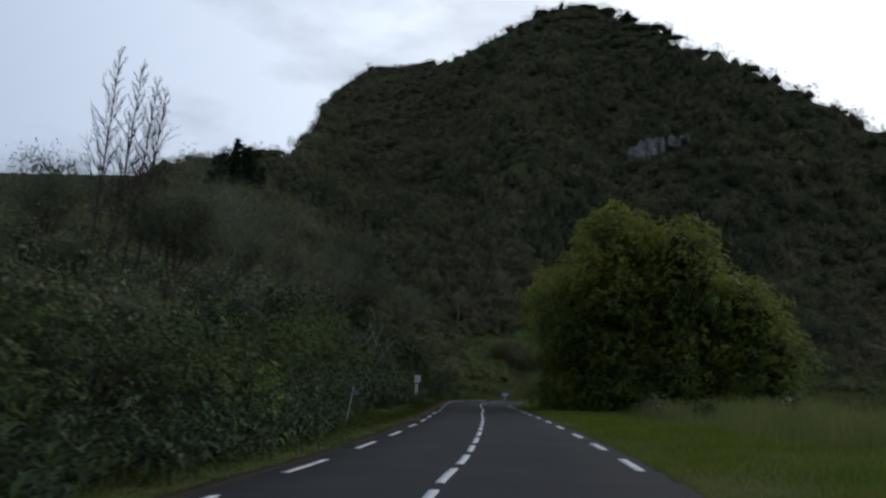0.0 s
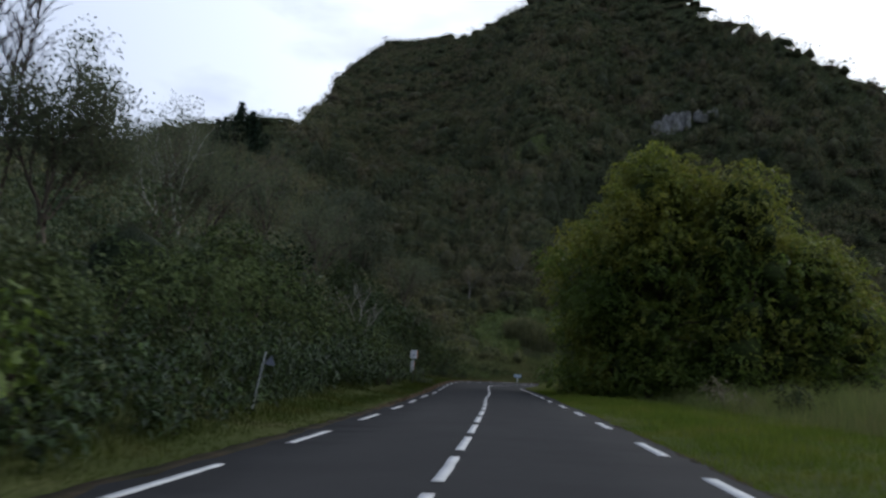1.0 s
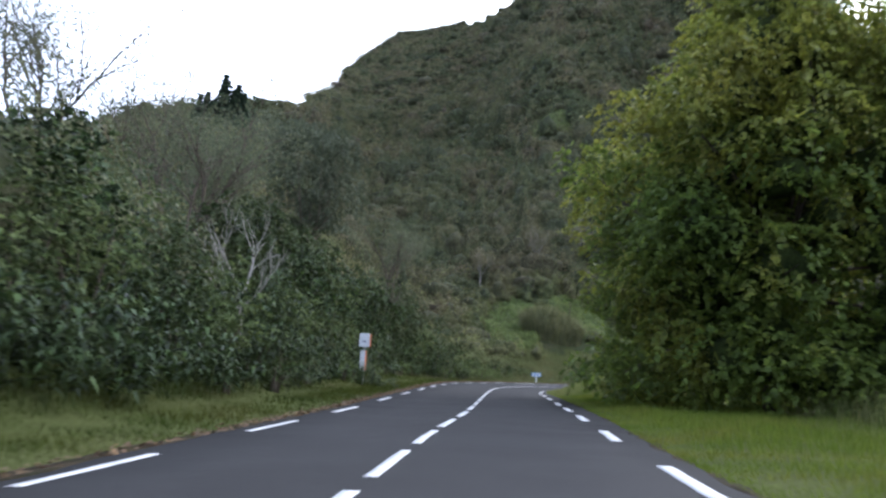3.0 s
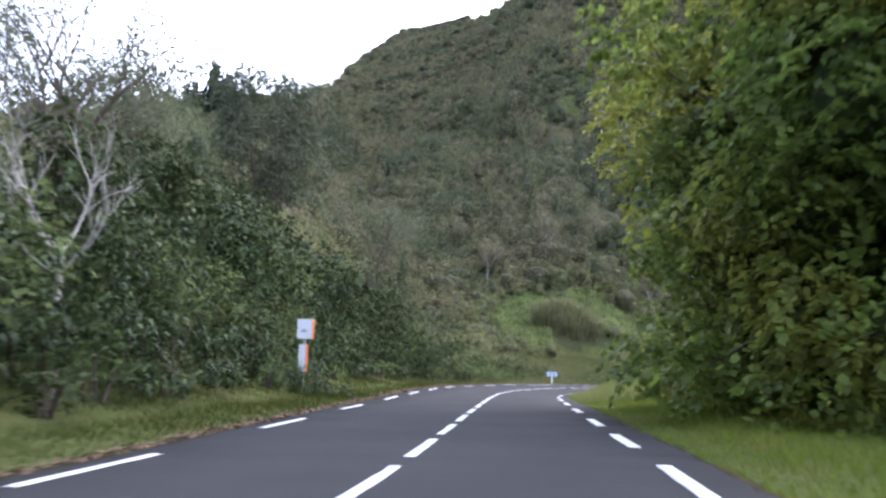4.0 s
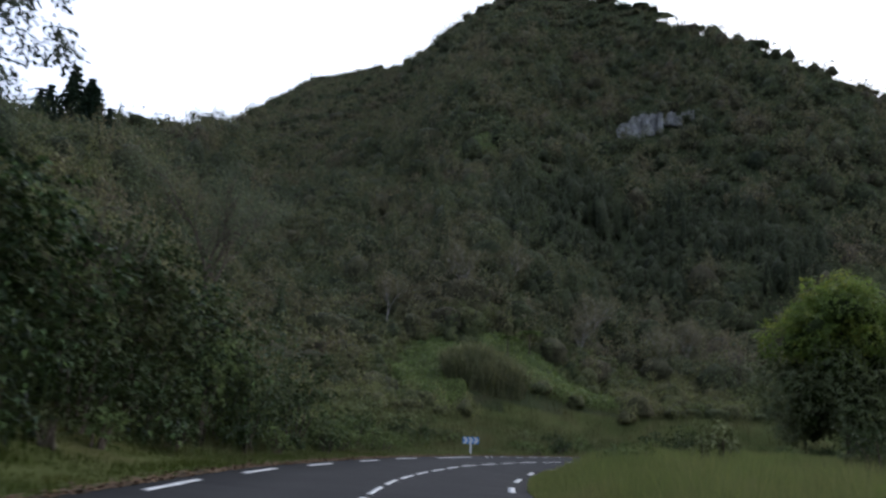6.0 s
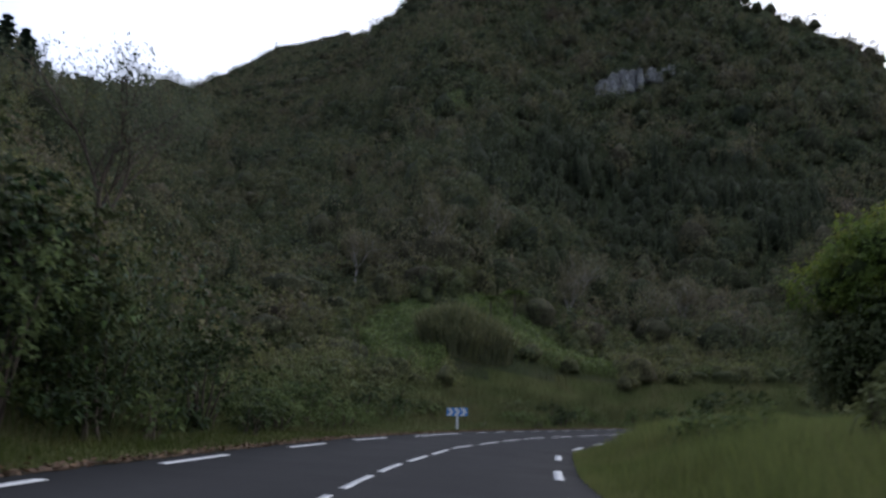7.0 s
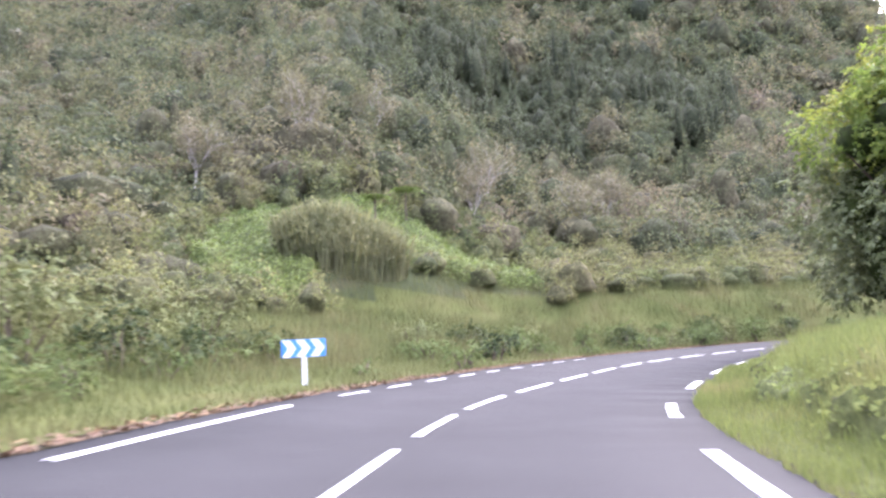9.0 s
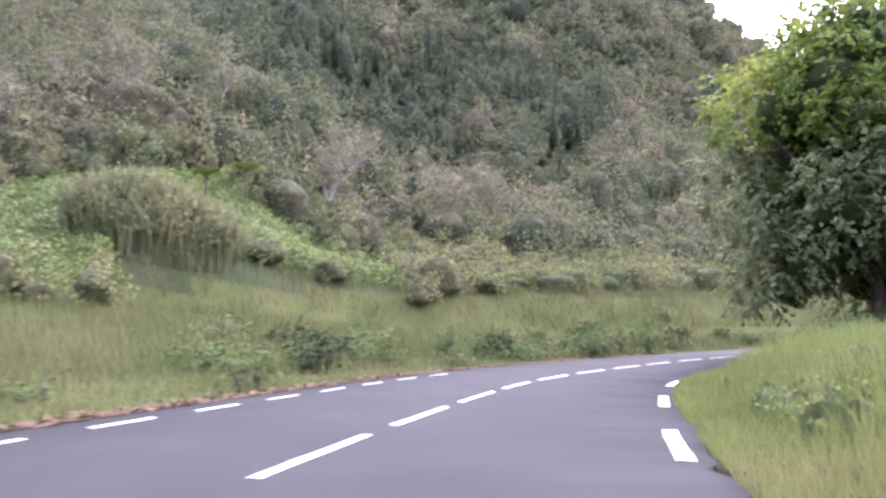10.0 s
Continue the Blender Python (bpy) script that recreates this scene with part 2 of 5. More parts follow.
M = {
    "earth": surface("earth", [(0.3, (0.05, 0.062, 0.018)), (0.55, (0.072, 0.08, 0.026)), (0.75, (0.09, 0.08, 0.034))], 0.2, 8, 0.95, 0.6, spread=0.5, dist=0.1),
    "forest_floor": surface("forest_floor", [(0.3, (0.03, 0.036, 0.018)), (0.55, (0.045, 0.055, 0.024)), (0.75, (0.06, 0.055, 0.032))], 0.25, 5, 0.95, 0.6, spread=0.5, dist=0.15),
    "asphalt": surface("asphalt", [(0.3, (0.0238, 0.0236, 0.0234)), (0.7, (0.0339, 0.0336, 0.0332))], 0.35, 120, 0.92, 0.35, spread=0.35, dist=0.006),
    "shoulder": surface("shoulder", [(0.3, (0.024, 0.026, 0.014)), (0.7, (0.06, 0.044, 0.028))], 1.4, 60, 0.95, 0.6, spread=0.5, dist=0.02),
    "paint": surface("road_paint", [(0.3, (0.42, 0.42, 0.41)), (0.6, (0.58, 0.58, 0.565))], 2.0, 70, 0.6, 0.2, spread=0.22, dist=0.003),
    # left verge grass, with the shade there put into a darker green
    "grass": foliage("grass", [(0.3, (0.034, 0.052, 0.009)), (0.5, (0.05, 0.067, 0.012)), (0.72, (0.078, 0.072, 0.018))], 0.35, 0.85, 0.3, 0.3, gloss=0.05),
    # right verge grass, with sunlight put into a brighter green
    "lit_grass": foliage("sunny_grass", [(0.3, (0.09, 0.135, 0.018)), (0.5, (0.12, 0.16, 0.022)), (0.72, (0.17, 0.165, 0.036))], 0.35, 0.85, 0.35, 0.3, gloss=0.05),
    "litter": foliage("fallen_leaves", [(0.3, (0.1, 0.058, 0.036)), (0.7, (0.16, 0.105, 0.06))], 1.5, 0.8, 0.1, 0.4),
    "bend_grass": foliage("bend_grass", [(0.3, (0.125, 0.155, 0.048)), (0.5, (0.155, 0.178, 0.058)), (0.72, (0.195, 0.185, 0.078))], 0.35, 0.85, 0.4, 0.25, gloss=0.05),
    "meadow": foliage("meadow_grass", [(0.3, (0.082, 0.1, 0.036)), (0.5, (0.105, 0.114, 0.044)), (0.72, (0.14, 0.12, 0.06))], 0.25, 0.65, 0.25, 0.3, gloss=0.05),
    "forest": foliage("forest_leaves", FOREST, 0.06, 0.75, 0.38, 0.4, True),
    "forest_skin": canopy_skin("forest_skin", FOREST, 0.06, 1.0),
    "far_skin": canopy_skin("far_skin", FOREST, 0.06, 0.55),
    "scrub": foliage("scrub_leaves", SCRUB, 0.1, 0.7, 0.3, 0.38, True, gloss=0.05),
    "scrub_skin": canopy_skin("scrub_skin", SCRUB, 0.1, 1.6),
    "dark_forest": foliage("dark_forest_leaves", STAND, 0.15, 0.7, 0.15, 0.22, True),
    "stand_skin": canopy_skin("stand_skin", STAND, 0.15, 1.2),
    "shrub": foliage("shrub_leaves", [(0.3, (0.03, 0.045, 0.017)), (0.5, (0.046, 0.063, 0.023)), (0.7, (0.072, 0.078, 0.032))], 0.3, 0.6, 0.28, 0.35, gloss=0.08),
    "thicket": foliage("thicket_leaves", THICKET, 0.1, 0.6, 0.22, 0.25, True),
    "thicket_skin": canopy_skin("thicket_skin", THICKET, 0.1, 1.6),
    # wide spread between leaves paints bright highlights onto some of them
    "broadleaf": foliage("broad_leaves", [(0.3, (0.024, 0.043, 0.015)), (0.6, (0.045, 0.07, 0.025))], 0.5, 0.5, 0.24, 0.8, gloss=0.1),
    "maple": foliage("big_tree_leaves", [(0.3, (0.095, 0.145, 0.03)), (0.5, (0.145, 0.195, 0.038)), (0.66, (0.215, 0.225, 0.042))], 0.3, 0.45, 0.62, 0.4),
    # inside of the big crowns: darker leaf green, shade painted in
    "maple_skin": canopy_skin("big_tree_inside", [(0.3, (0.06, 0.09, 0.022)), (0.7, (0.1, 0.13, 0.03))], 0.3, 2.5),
    "creeper": foliage("creeper_leaves", CREEPER, 0.3, 0.5, 0.25, 0.3, True),
    "creeper_skin": canopy_skin("creeper_skin", CREEPER, 0.3, 2.5),
    "bend_weed": foliage("bend_weed_leaves", BEND, 0.4, 0.65, 0.4, 0.2, True, gloss=0.05),
    "bend_skin": canopy_skin("bend_skin", BEND, 0.4, 5.0),
    "feather": foliage("feathery_leaves", [(0.3, (0.085, 0.1, 0.055)), (0.7, (0.13, 0.145, 0.085))], 0.4, 0.6, 0.55, 0.3),
    "bend_leaf": foliage("bend_tree_leaves", [(0.3, (0.12, 0.145, 0.062)), (0.7, (0.175, 0.195, 0.09))], 0.3, 0.5, 0.5, 0.35),
    "cane": foliage("cane_leaf", [(0.3, (0.13, 0.14, 0.06)), (0.7, (0.19, 0.185, 0.085))], 0.4, 0.6, 0.35, 0.35),
    "grey_leaf": foliage("grey_green_leaves", [(0.3, (0.06, 0.075, 0.045)), (0.7, (0.095, 0.11, 0.065))], 0.4, 0.6, 0.35, 0.3),
    "conifer": foliage("conifer_needles", [(0.3, (0.032, 0.054, 0.032)), (0.7, (0.05, 0.078, 0.042))], 0.4, 0.6, 0.1, 0.35),
    "dry_scrub": foliage("dry_scrub_leaves", [(0.3, (0.12, 0.115, 0.058)), (0.5, (0.165, 0.15, 0.08)), (0.7, (0.2, 0.165, 0.1))], 0.3, 0.6, 0.2, 0.28),
    "olive": foliage("olive_leaves", [(0.3, (0.1, 0.12, 0.05)), (0.7, (0.15, 0.158, 0.066))], 0.3, 0.6, 0.25, 0.28, gloss=0.05),
    "weed": foliage("weed_leaves", [(0.3, (0.08, 0.112, 0.04)), (0.7, (0.125, 0.15, 0.056))], 0.5, 0.7, 0.35, 0.25, gloss=0.05),
    # yellower upper leaves, with the sunlight through them painted into the colour
    "maple_top": foliage("sunlit_top_leaves", [(0.3, (0.14, 0.18, 0.034)), (0.5, (0.2, 0.22, 0.04)), (0.7, (0.26, 0.25, 0.046))], 0.3, 0.45, 0.52, 0.4),
    "lime": foliage("lime_leaves", [(0.3, (0.1, 0.15, 0.03)), (0.7, (0.14, 0.19, 0.04))], 0.5, 0.5, 0.3, 0.4),
    "bark": surface("bark", [(0.3, (0.06, 0.045, 0.03)), (0.7, (0.13, 0.105, 0.08))], 2.5, 25, 0.9, 0.6, spread=0.45, dist=0.03),
    "pale_bark": surface("pale_bark", [(0.3, (0.22, 0.2, 0.17)), (0.7, (0.38, 0.35, 0.3))], 3.0, 30, 0.85, 0.4, spread=0.4, dist=0.02),
    "rock": surface("cliff_rock", [(0.3, (0.17, 0.165, 0.15)), (0.6, (0.38, 0.37, 0.34))], 0.35, 3.0, 0.9, 0.8, spread=0.6, dist=0.3),
    "blue": plain("sign_blue", (0.07, 0.25, 0.6), 0.35),
    "green": plain("plate_green", (0.06, 0.3, 0.2), 0.5),
    "white": plain("sign_white", (0.78, 0.78, 0.77), 0.4),
    "galv": plain("galvanised_steel", (0.45, 0.46, 0.46), 0.45, 0.6),
    "orange": plain("marker_orange", (0.5, 0.12, 0.025), 0.5),
    "ink": plain("dark_print", (0.12, 0.13, 0.16), 0.5),
}


for key, sheen in (("asphalt", 0.12), ("earth", 0.03), ("forest_floor", 0.03), ("shoulder", 0.05), ("bark", 0.15), ("rock", 0.15)):
    M[key].node_tree.nodes["Principled BSDF"].inputs["Specular IOR Level"].default_value = sheen


# ---- building helpers ----
def poly_mesh(name, verts, faces, material, smooth=False, tint=None):
    """A mesh from numpy arrays of corners and of equal-sided faces."""
    verts, faces = np.asarray(verts, np.float32), np.asarray(faces, np.int32)
    me = bpy.data.meshes.new(name)
    k = faces.shape[1]
    me.vertices.add(len(verts))
    me.vertices.foreach_set("co", verts.ravel())
    me.loops.add(faces.size)
    me.loops.foreach_set("vertex_index", faces.ravel())
    me.polygons.add(len(faces))
    me.polygons.foreach_set("loop_start", np.arange(0, faces.size, k, dtype=np.int32))
    me.polygons.foreach_set("loop_total", np.full(len(faces), k, np.int32))
    if smooth:
        me.polygons.foreach_set("use_smooth", np.ones(len(faces), bool))
    if tint is not None:
        me.attributes.new("tint", "FLOAT", "POINT").data.foreach_set("value", np.asarray(tint, np.float32))
    me.update(calc_edges=True)
    me.validate()
    me.materials.append(material)
    return me


def thing(name, label, category, group="", kind="", at=(0, 0, 0)):
    ob = new(name)
    ob.empty_display_size = 0.2
    ob.location = at
    return tagged(ob, label, category, group, kind)


def piece(name, mesh, parent, label=""):
    ob = new(name, mesh)
    ob.parent = parent
    if label:
        ob["label"] = label
    return ob


def part(name, bm, material, parent, label=""):
    me = bpy.data.meshes.new(name)
    bm.to_mesh(me)
    bm.free()
    me.materials.append(material)
    return piece(name, me, parent, label)


def box(size, at=(0, 0, 0), bevel=0.0, turn=None):
    bm = bmesh.new()
    bmesh.ops.create_cube(bm, size=1, matrix=Matrix.Translation(at) @ (turn or Matrix()) @ Matrix.Diagonal((*size, 1)))
    if bevel:
        bmesh.ops.bevel(bm, geom=bm.edges[:], offset=bevel, segments=2, affect="EDGES")
    return bm


def tubes(paths, sides=6):
    """Tapered tubes: each path is a list of (point, radius)."""
    vs, fs = [], []
    base = 0
    for path in paths:
        p = np.array([q[0] for q in path], float)
        r = np.array([q[1] for q in path], float)
        way = np.gradient(p, axis=0)
        way /= np.linalg.norm(way, axis=1)[:, None] + 1e-9
        ref = np.where(np.abs(way[:, 2:3]) > 0.9, np.array([[1.0, 0, 0]]), np.array([[0, 0, 1.0]]))
        u = np.cross(way, ref)
        u /= np.linalg.norm(u, axis=1)[:, None] + 1e-9
        v = np.cross(way, u)
        a = np.linspace(0, 2 * np.pi, sides, endpoint=False)
        ring = p[:, None] + r[:, None, None] * (np.cos(a)[None, :, None] * u[:, None] + np.sin(a)[None, :, None] * v[:, None])
        vs.append(ring.reshape(-1, 3))
        for i in range(len(p) - 1):
            for j in range(sides):
                k = (j + 1) % sides
                fs.append((base + i * sides + j, base + i * sides + k, base + (i + 1) * sides + k, base + (i + 1) * sides + j))
        base += len(p) * sides
    return np.concatenate(vs), np.array(fs)


def unit(a):
    return a / (np.linalg.norm(a, axis=1)[:, None] + 1e-9)


def leaf_cards(rng, centres, normals, length, width, fold=False, droop=0.0, jitter=0.7):
    """Small pointed leaves round the given normals; fold gives each a bent midrib."""
    n = len(centres)
    nn = unit(normals + jitter * rng.normal(size=(n, 3)))
    along = unit(np.cross(nn, rng.normal(size=(n, 3))))
    along[:, 2] -= droop
    along = unit(along)
    side = unit(np.cross(nn, along))
    ln = (length * rng.uniform(0.6, 1.3, n))[:, None]
    wd = (width * rng.uniform(0.6, 1.3, n))[:, None]
    base, tip = centres - along * ln * 0.5, centres + along * ln * 0.5
    if not fold:
        v = np.stack([base, centres + side * wd * 0.5 - along * ln * 0.08, tip, centres - side * wd * 0.5 - along * ln * 0.08], 1).reshape(-1, 3)
        return v, np.arange(4 * n).reshape(n, 4)
    lift = nn * wd * 0.22
    mid = centres - nn * wd * 0.05
    tip = tip - np.array([0, 0, 1.0]) * ln * 0.12
    v = np.stack([base, centres + side * wd * 0.5 + lift, tip, centres - side * wd * 0.5 + lift, mid], 1).reshape(-1, 3)
    k = 5 * np.arange(n)[:, None]
    f = np.concatenate([k + np.array([[0, 1, 4]]), k + np.array([[1, 2, 4]]), k + np.array([[2, 3, 4]]), k + np.array([[3, 0, 4]])])
    return v, f


def sprays(rng, centres, normals, reach, leaf, width, count=12, droop=0.3):
    """Leafy twigs: each spray fans flat leaves outward from its centre in one layer, with a drooping end."""
    n = len(centres)
    flat = unit(normals * np.array([1, 1, 0.35]) + 0.45 * rng.normal(size=(n, 3)))
    flat[:, 2] -= droop
    flat = unit(flat)
    up = unit(np.array([0, 0, 1.0]) + 0.35 * normals + 0.3 * rng.normal(size=(n, 3)))
    side = unit(np.cross(up, flat))
    up = np.cross(flat, side)
    t = rng.random((n, count, 1)) ** 0.8
    w = rng.choice([-1.0, 1.0], (n, count, 1))
    ext = (reach * rng.uniform(0.6, 1.3, (n, 1)))[:, :, None]
    at = centres[:, None] + ext * (flat[:, None] * (t - 0.4) + side[:, None] * w * (0.34 * rng.random((n, count, 1)) * (1.15 - t)) - np.array([0, 0, 0.28]) * t * t)
    along = unit((flat[:, None] * 0.7 + side[:, None] * w + 0.4 * rng.normal(size=(n, count, 3)) - np.array([0, 0, 0.35])).reshape(-1, 3))
    nn = unit((up[:, None] + 0.38 * rng.normal(size=(n, count, 3))).reshape(-1, 3))
    across = unit(np.cross(nn, along))
    at = at.reshape(-1, 3)
    m = len(at)
    ln, wd = (leaf * rng.uniform(0.6, 1.25, (m, 1))), (width * rng.uniform(0.6, 1.25, (m, 1)))
    v = np.stack([at - along * ln * 0.5, at + across * wd * 0.5 - along * ln * 0.06, at + along * ln * 0.5, at - across * wd * 0.5 - along * ln * 0.06], 1).reshape(-1, 3)
    return v, np.arange(4 * m).reshape(m, 4)


def canes(rng, r, tall, stems, leaf, width, each=12):
    """Upright stems with long arching leaves; returns the stem paths and the leaf mesh."""
    q, a = np.sqrt(rng.random(stems)), rng.uniform(0, 6.28, stems)
    out = np.stack([np.cos(a), np.sin(a), 0 * a], 1)
    base = out * (q * r)[:, None]
    h = tall * rng.uniform(0.55, 1.1, stems) * (1 - 0.35 * q ** 2)
    top = base + out * (0.22 * h * q)[:, None] + np.array([0, 0, 1.0]) * h[:, None] + rng.normal(size=(stems, 3)) * 0.06
    paths = [[(b, 0.018), (b * 0.5 + t * 0.5, 0.014), (t, 0.005)] for b, t in zip(base, top)]
    who = np.repeat(np.arange(stems), each)
    m = len(who)
    u = rng.uniform(0.22, 1.0, (m, 1)) ** 0.8
    root = base[who] * (1 - u) + top[who] * u
    b = rng.uniform(0, 6.28, m)
    way = unit(np.stack([np.cos(b), np.sin(b), rng.uniform(0.0, 0.9, m)], 1) + 0.4 * out[who])
    side = unit(np.cross(way, np.array([0, 0, 1.0])))
    ln, wd = leaf * rng.uniform(0.6, 1.25, (m, 1)), width * rng.uniform(0.7, 1.25, (m, 1))
    mid = root + way * ln * 0.5
    tip = root + way * ln * 0.85 - np.array([0, 0, 1.0]) * ln * rng.uniform(0.15, 0.6, (m, 1))
    v = np.stack([root, mid + side * wd * 0.5, tip, mid - side * wd * 0.5], 1).reshape(-1, 3)
    return paths, v, np.arange(4 * m).reshape(m, 4)


def lobe_points(rng, centre, radii, n, shell=0.55):
    """Points and outward normals in the outer shell of an uneven lobe."""
    d = unit(rng.normal(size=(n, 3)))
    lump = 1 + 0.22 * np.sin(5 * d[:, 0] + centre[0]) * np.cos(4 * d[:, 1] + centre[1]) + 0.15 * np.sin(7 * d[:, 2] + centre[2])
    rad = (shell + (1 - shell) * rng.random(n) ** 0.6) * lump
    return np.asarray(centre) + d * rad[:, None] * np.asarray(radii), unit(d / np.asarray(radii))


# ---- plan of the road: the centre line ----
CENTRE = [(-1.2, -60), (0.4, -25), (1.25, 0), (1.77, 12), (2.32, 18.5), (2.86, 28.3), (3.28, 38.3), (3.6, 47), (3.83, 56.5), (4.2, 64.5), (4.36, 71), (4.45, 76),
          (4.57, 82.2), (4.85, 94), (5.4, 105.5), (6.1, 111.5), (6.85, 116), (8.26, 122.6), (8.92, 125.4), (10.2, 129), (11.7, 133.2), (13.55, 137.5), (15.6, 141),
          (18, 144.7), (20.95, 149), (24.6, 153.8), (29, 158.2), (34, 162.3), (40, 166.6), (48, 170.6), (58, 174), (72, 177), (100, 178), (150, 176)]


def smooth_line(points, step):
    p = np.array(points, float)
    p = np.vstack([2 * p[0] - p[1], p, 2 * p[-1] - p[-2]])
    pts = []
    for i in range(1, len(p) - 2):
        u = np.linspace(0, 1, 24, endpoint=False)[:, None]
        pts.append(0.5 * (2 * p[i] + (p[i + 1] - p[i - 1]) * u + (2 * p[i - 1] - 5 * p[i] + 4 * p[i + 1] - p[i + 2]) * u ** 2 + (3 * p[i] - p[i - 1] - 3 * p[i + 1] + p[i + 2]) * u ** 3))
    q = np.concatenate(pts)
    for _ in range(30):
        q[1:-1] = 0.25 * q[:-2] + 0.5 * q[1:-1] + 0.25 * q[2:]
    s = np.concatenate([[0], np.cumsum(np.linalg.norm(np.diff(q, axis=0), axis=1))])
    t = np.arange(0, s[-1], step)
    return t, np.stack([np.interp(t, s, q[:, 0]), np.interp(t, s, q[:, 1])], 1)


LINE_S, LINE = smooth_line(CENTRE, 0.5)
LINE_T = unit(np.gradient(LINE, axis=0))


def on_road(s, d):
    """Plan points at distance s along the road and d to the right of its centre line."""
    s, d = np.broadcast_arrays(np.asarray(s, float), np.asarray(d, float))
    x, y = np.interp(s, LINE_S, LINE[:, 0]), np.interp(s, LINE_S, LINE[:, 1])
    tx, ty = np.interp(s, LINE_S, LINE_T[:, 0]), np.interp(s, LINE_S, LINE_T[:, 1])
    return np.stack([x + ty * d, y - tx * d], -1)


def s_at(y, d=0.0):
    """Distance along the road where the line at d from its centre is at y."""
    return float(np.interp(y, on_road(LINE_S[:520], d)[:, 1], LINE_S[:520]))


def camber(s, d):
    """The road falls to its left edge at first, and is banked the other way through the bend."""
    y = np.interp(s, LINE_S, LINE[:, 1])
    d = np.asarray(d, float)
    return 0.065 * np.maximum(0, -d) * ease(80, 108, y) - 0.058 * np.maximum(0, -d) * ease(85, 45, y) - 0.05 * np.maximum(0, d) * ease(85, 112, y)


def off_road(x, y):
    """Signed distance from the centre line: right is plus."""
    x, y = np.atleast_1d(x).astype(float), np.atleast_1d(y).astype(float)
    best = np.full(x.shape, 1e9)
    sign = np.ones(x.shape)
    for i in range(0, len(LINE), 6):
        dx, dy = x - LINE[i, 0], y - LINE[i, 1]
        d2 = dx * dx + dy * dy
        near = d2 < best
        best = np.where(near, d2, best)
        cross = dx * LINE_T[i, 1] - dy * LINE_T[i, 0]
        sign = np.where(near, np.sign(cross), sign)
    return np.sqrt(best) * sign


def ease(a, b, v):
    u = np.clip((v - a) / (b - a), 0, 1)
    return u * u * (3 - 2 * u)


def waves(x, y, size, seed):
    """Cheap uneven relief from crossed waves."""
    rng = np.random.default_rng(seed)
    z = np.zeros_like(x, dtype=float)
    for k in range(6):
        a, f, p = rng.uniform(0, 6.28), rng.uniform(0.6, 1.8) / size, rng.uniform(0, 6.28)
        z += np.sin((x * np.cos(a) + y * np.sin(a)) * f * 6.28 + p) / 6
    return z


# the mountain: bearing from HUB, foot distance, ridge distance, ridge elevation in degrees
HUB = (6.0, 76.3)
RIDGE = [(-60, 60, 120, 13), (-34, 70, 190, 15.8), (-27, 80, 240, 18.0), (-20, 88, 290, 19.3), (-16, 92, 285, 19.2), (-13.4, 94, 420, 20.6), (-11, 95, 680, 22.25), (-8, 97, 740, 24.1), (-5, 99, 640, 24.85),
         (-2, 100, 600, 25.3), (0, 102, 550, 26.6), (2, 103, 460, 28.05), (3.7, 104, 430, 29.15), (5.4, 105, 420, 30.05), (7.8, 106, 410, 30.65), (11, 108, 420, 30.35), (13.6, 110, 395, 29.75),
         (16.6, 112, 378, 28.95), (19.2, 114, 350, 27.45), (21.3, 117, 342, 27.15), (22.4, 118, 340, 26.65), (25, 122, 335, 25.35), (28.7, 128, 330, 23.25), (32, 135, 340, 20.85), (35, 140, 335, 18.65), (40, 150, 335, 14.5), (60, 180, 400, 8), (100, 220, 500, 4)]
RA = np.array(RIDGE)


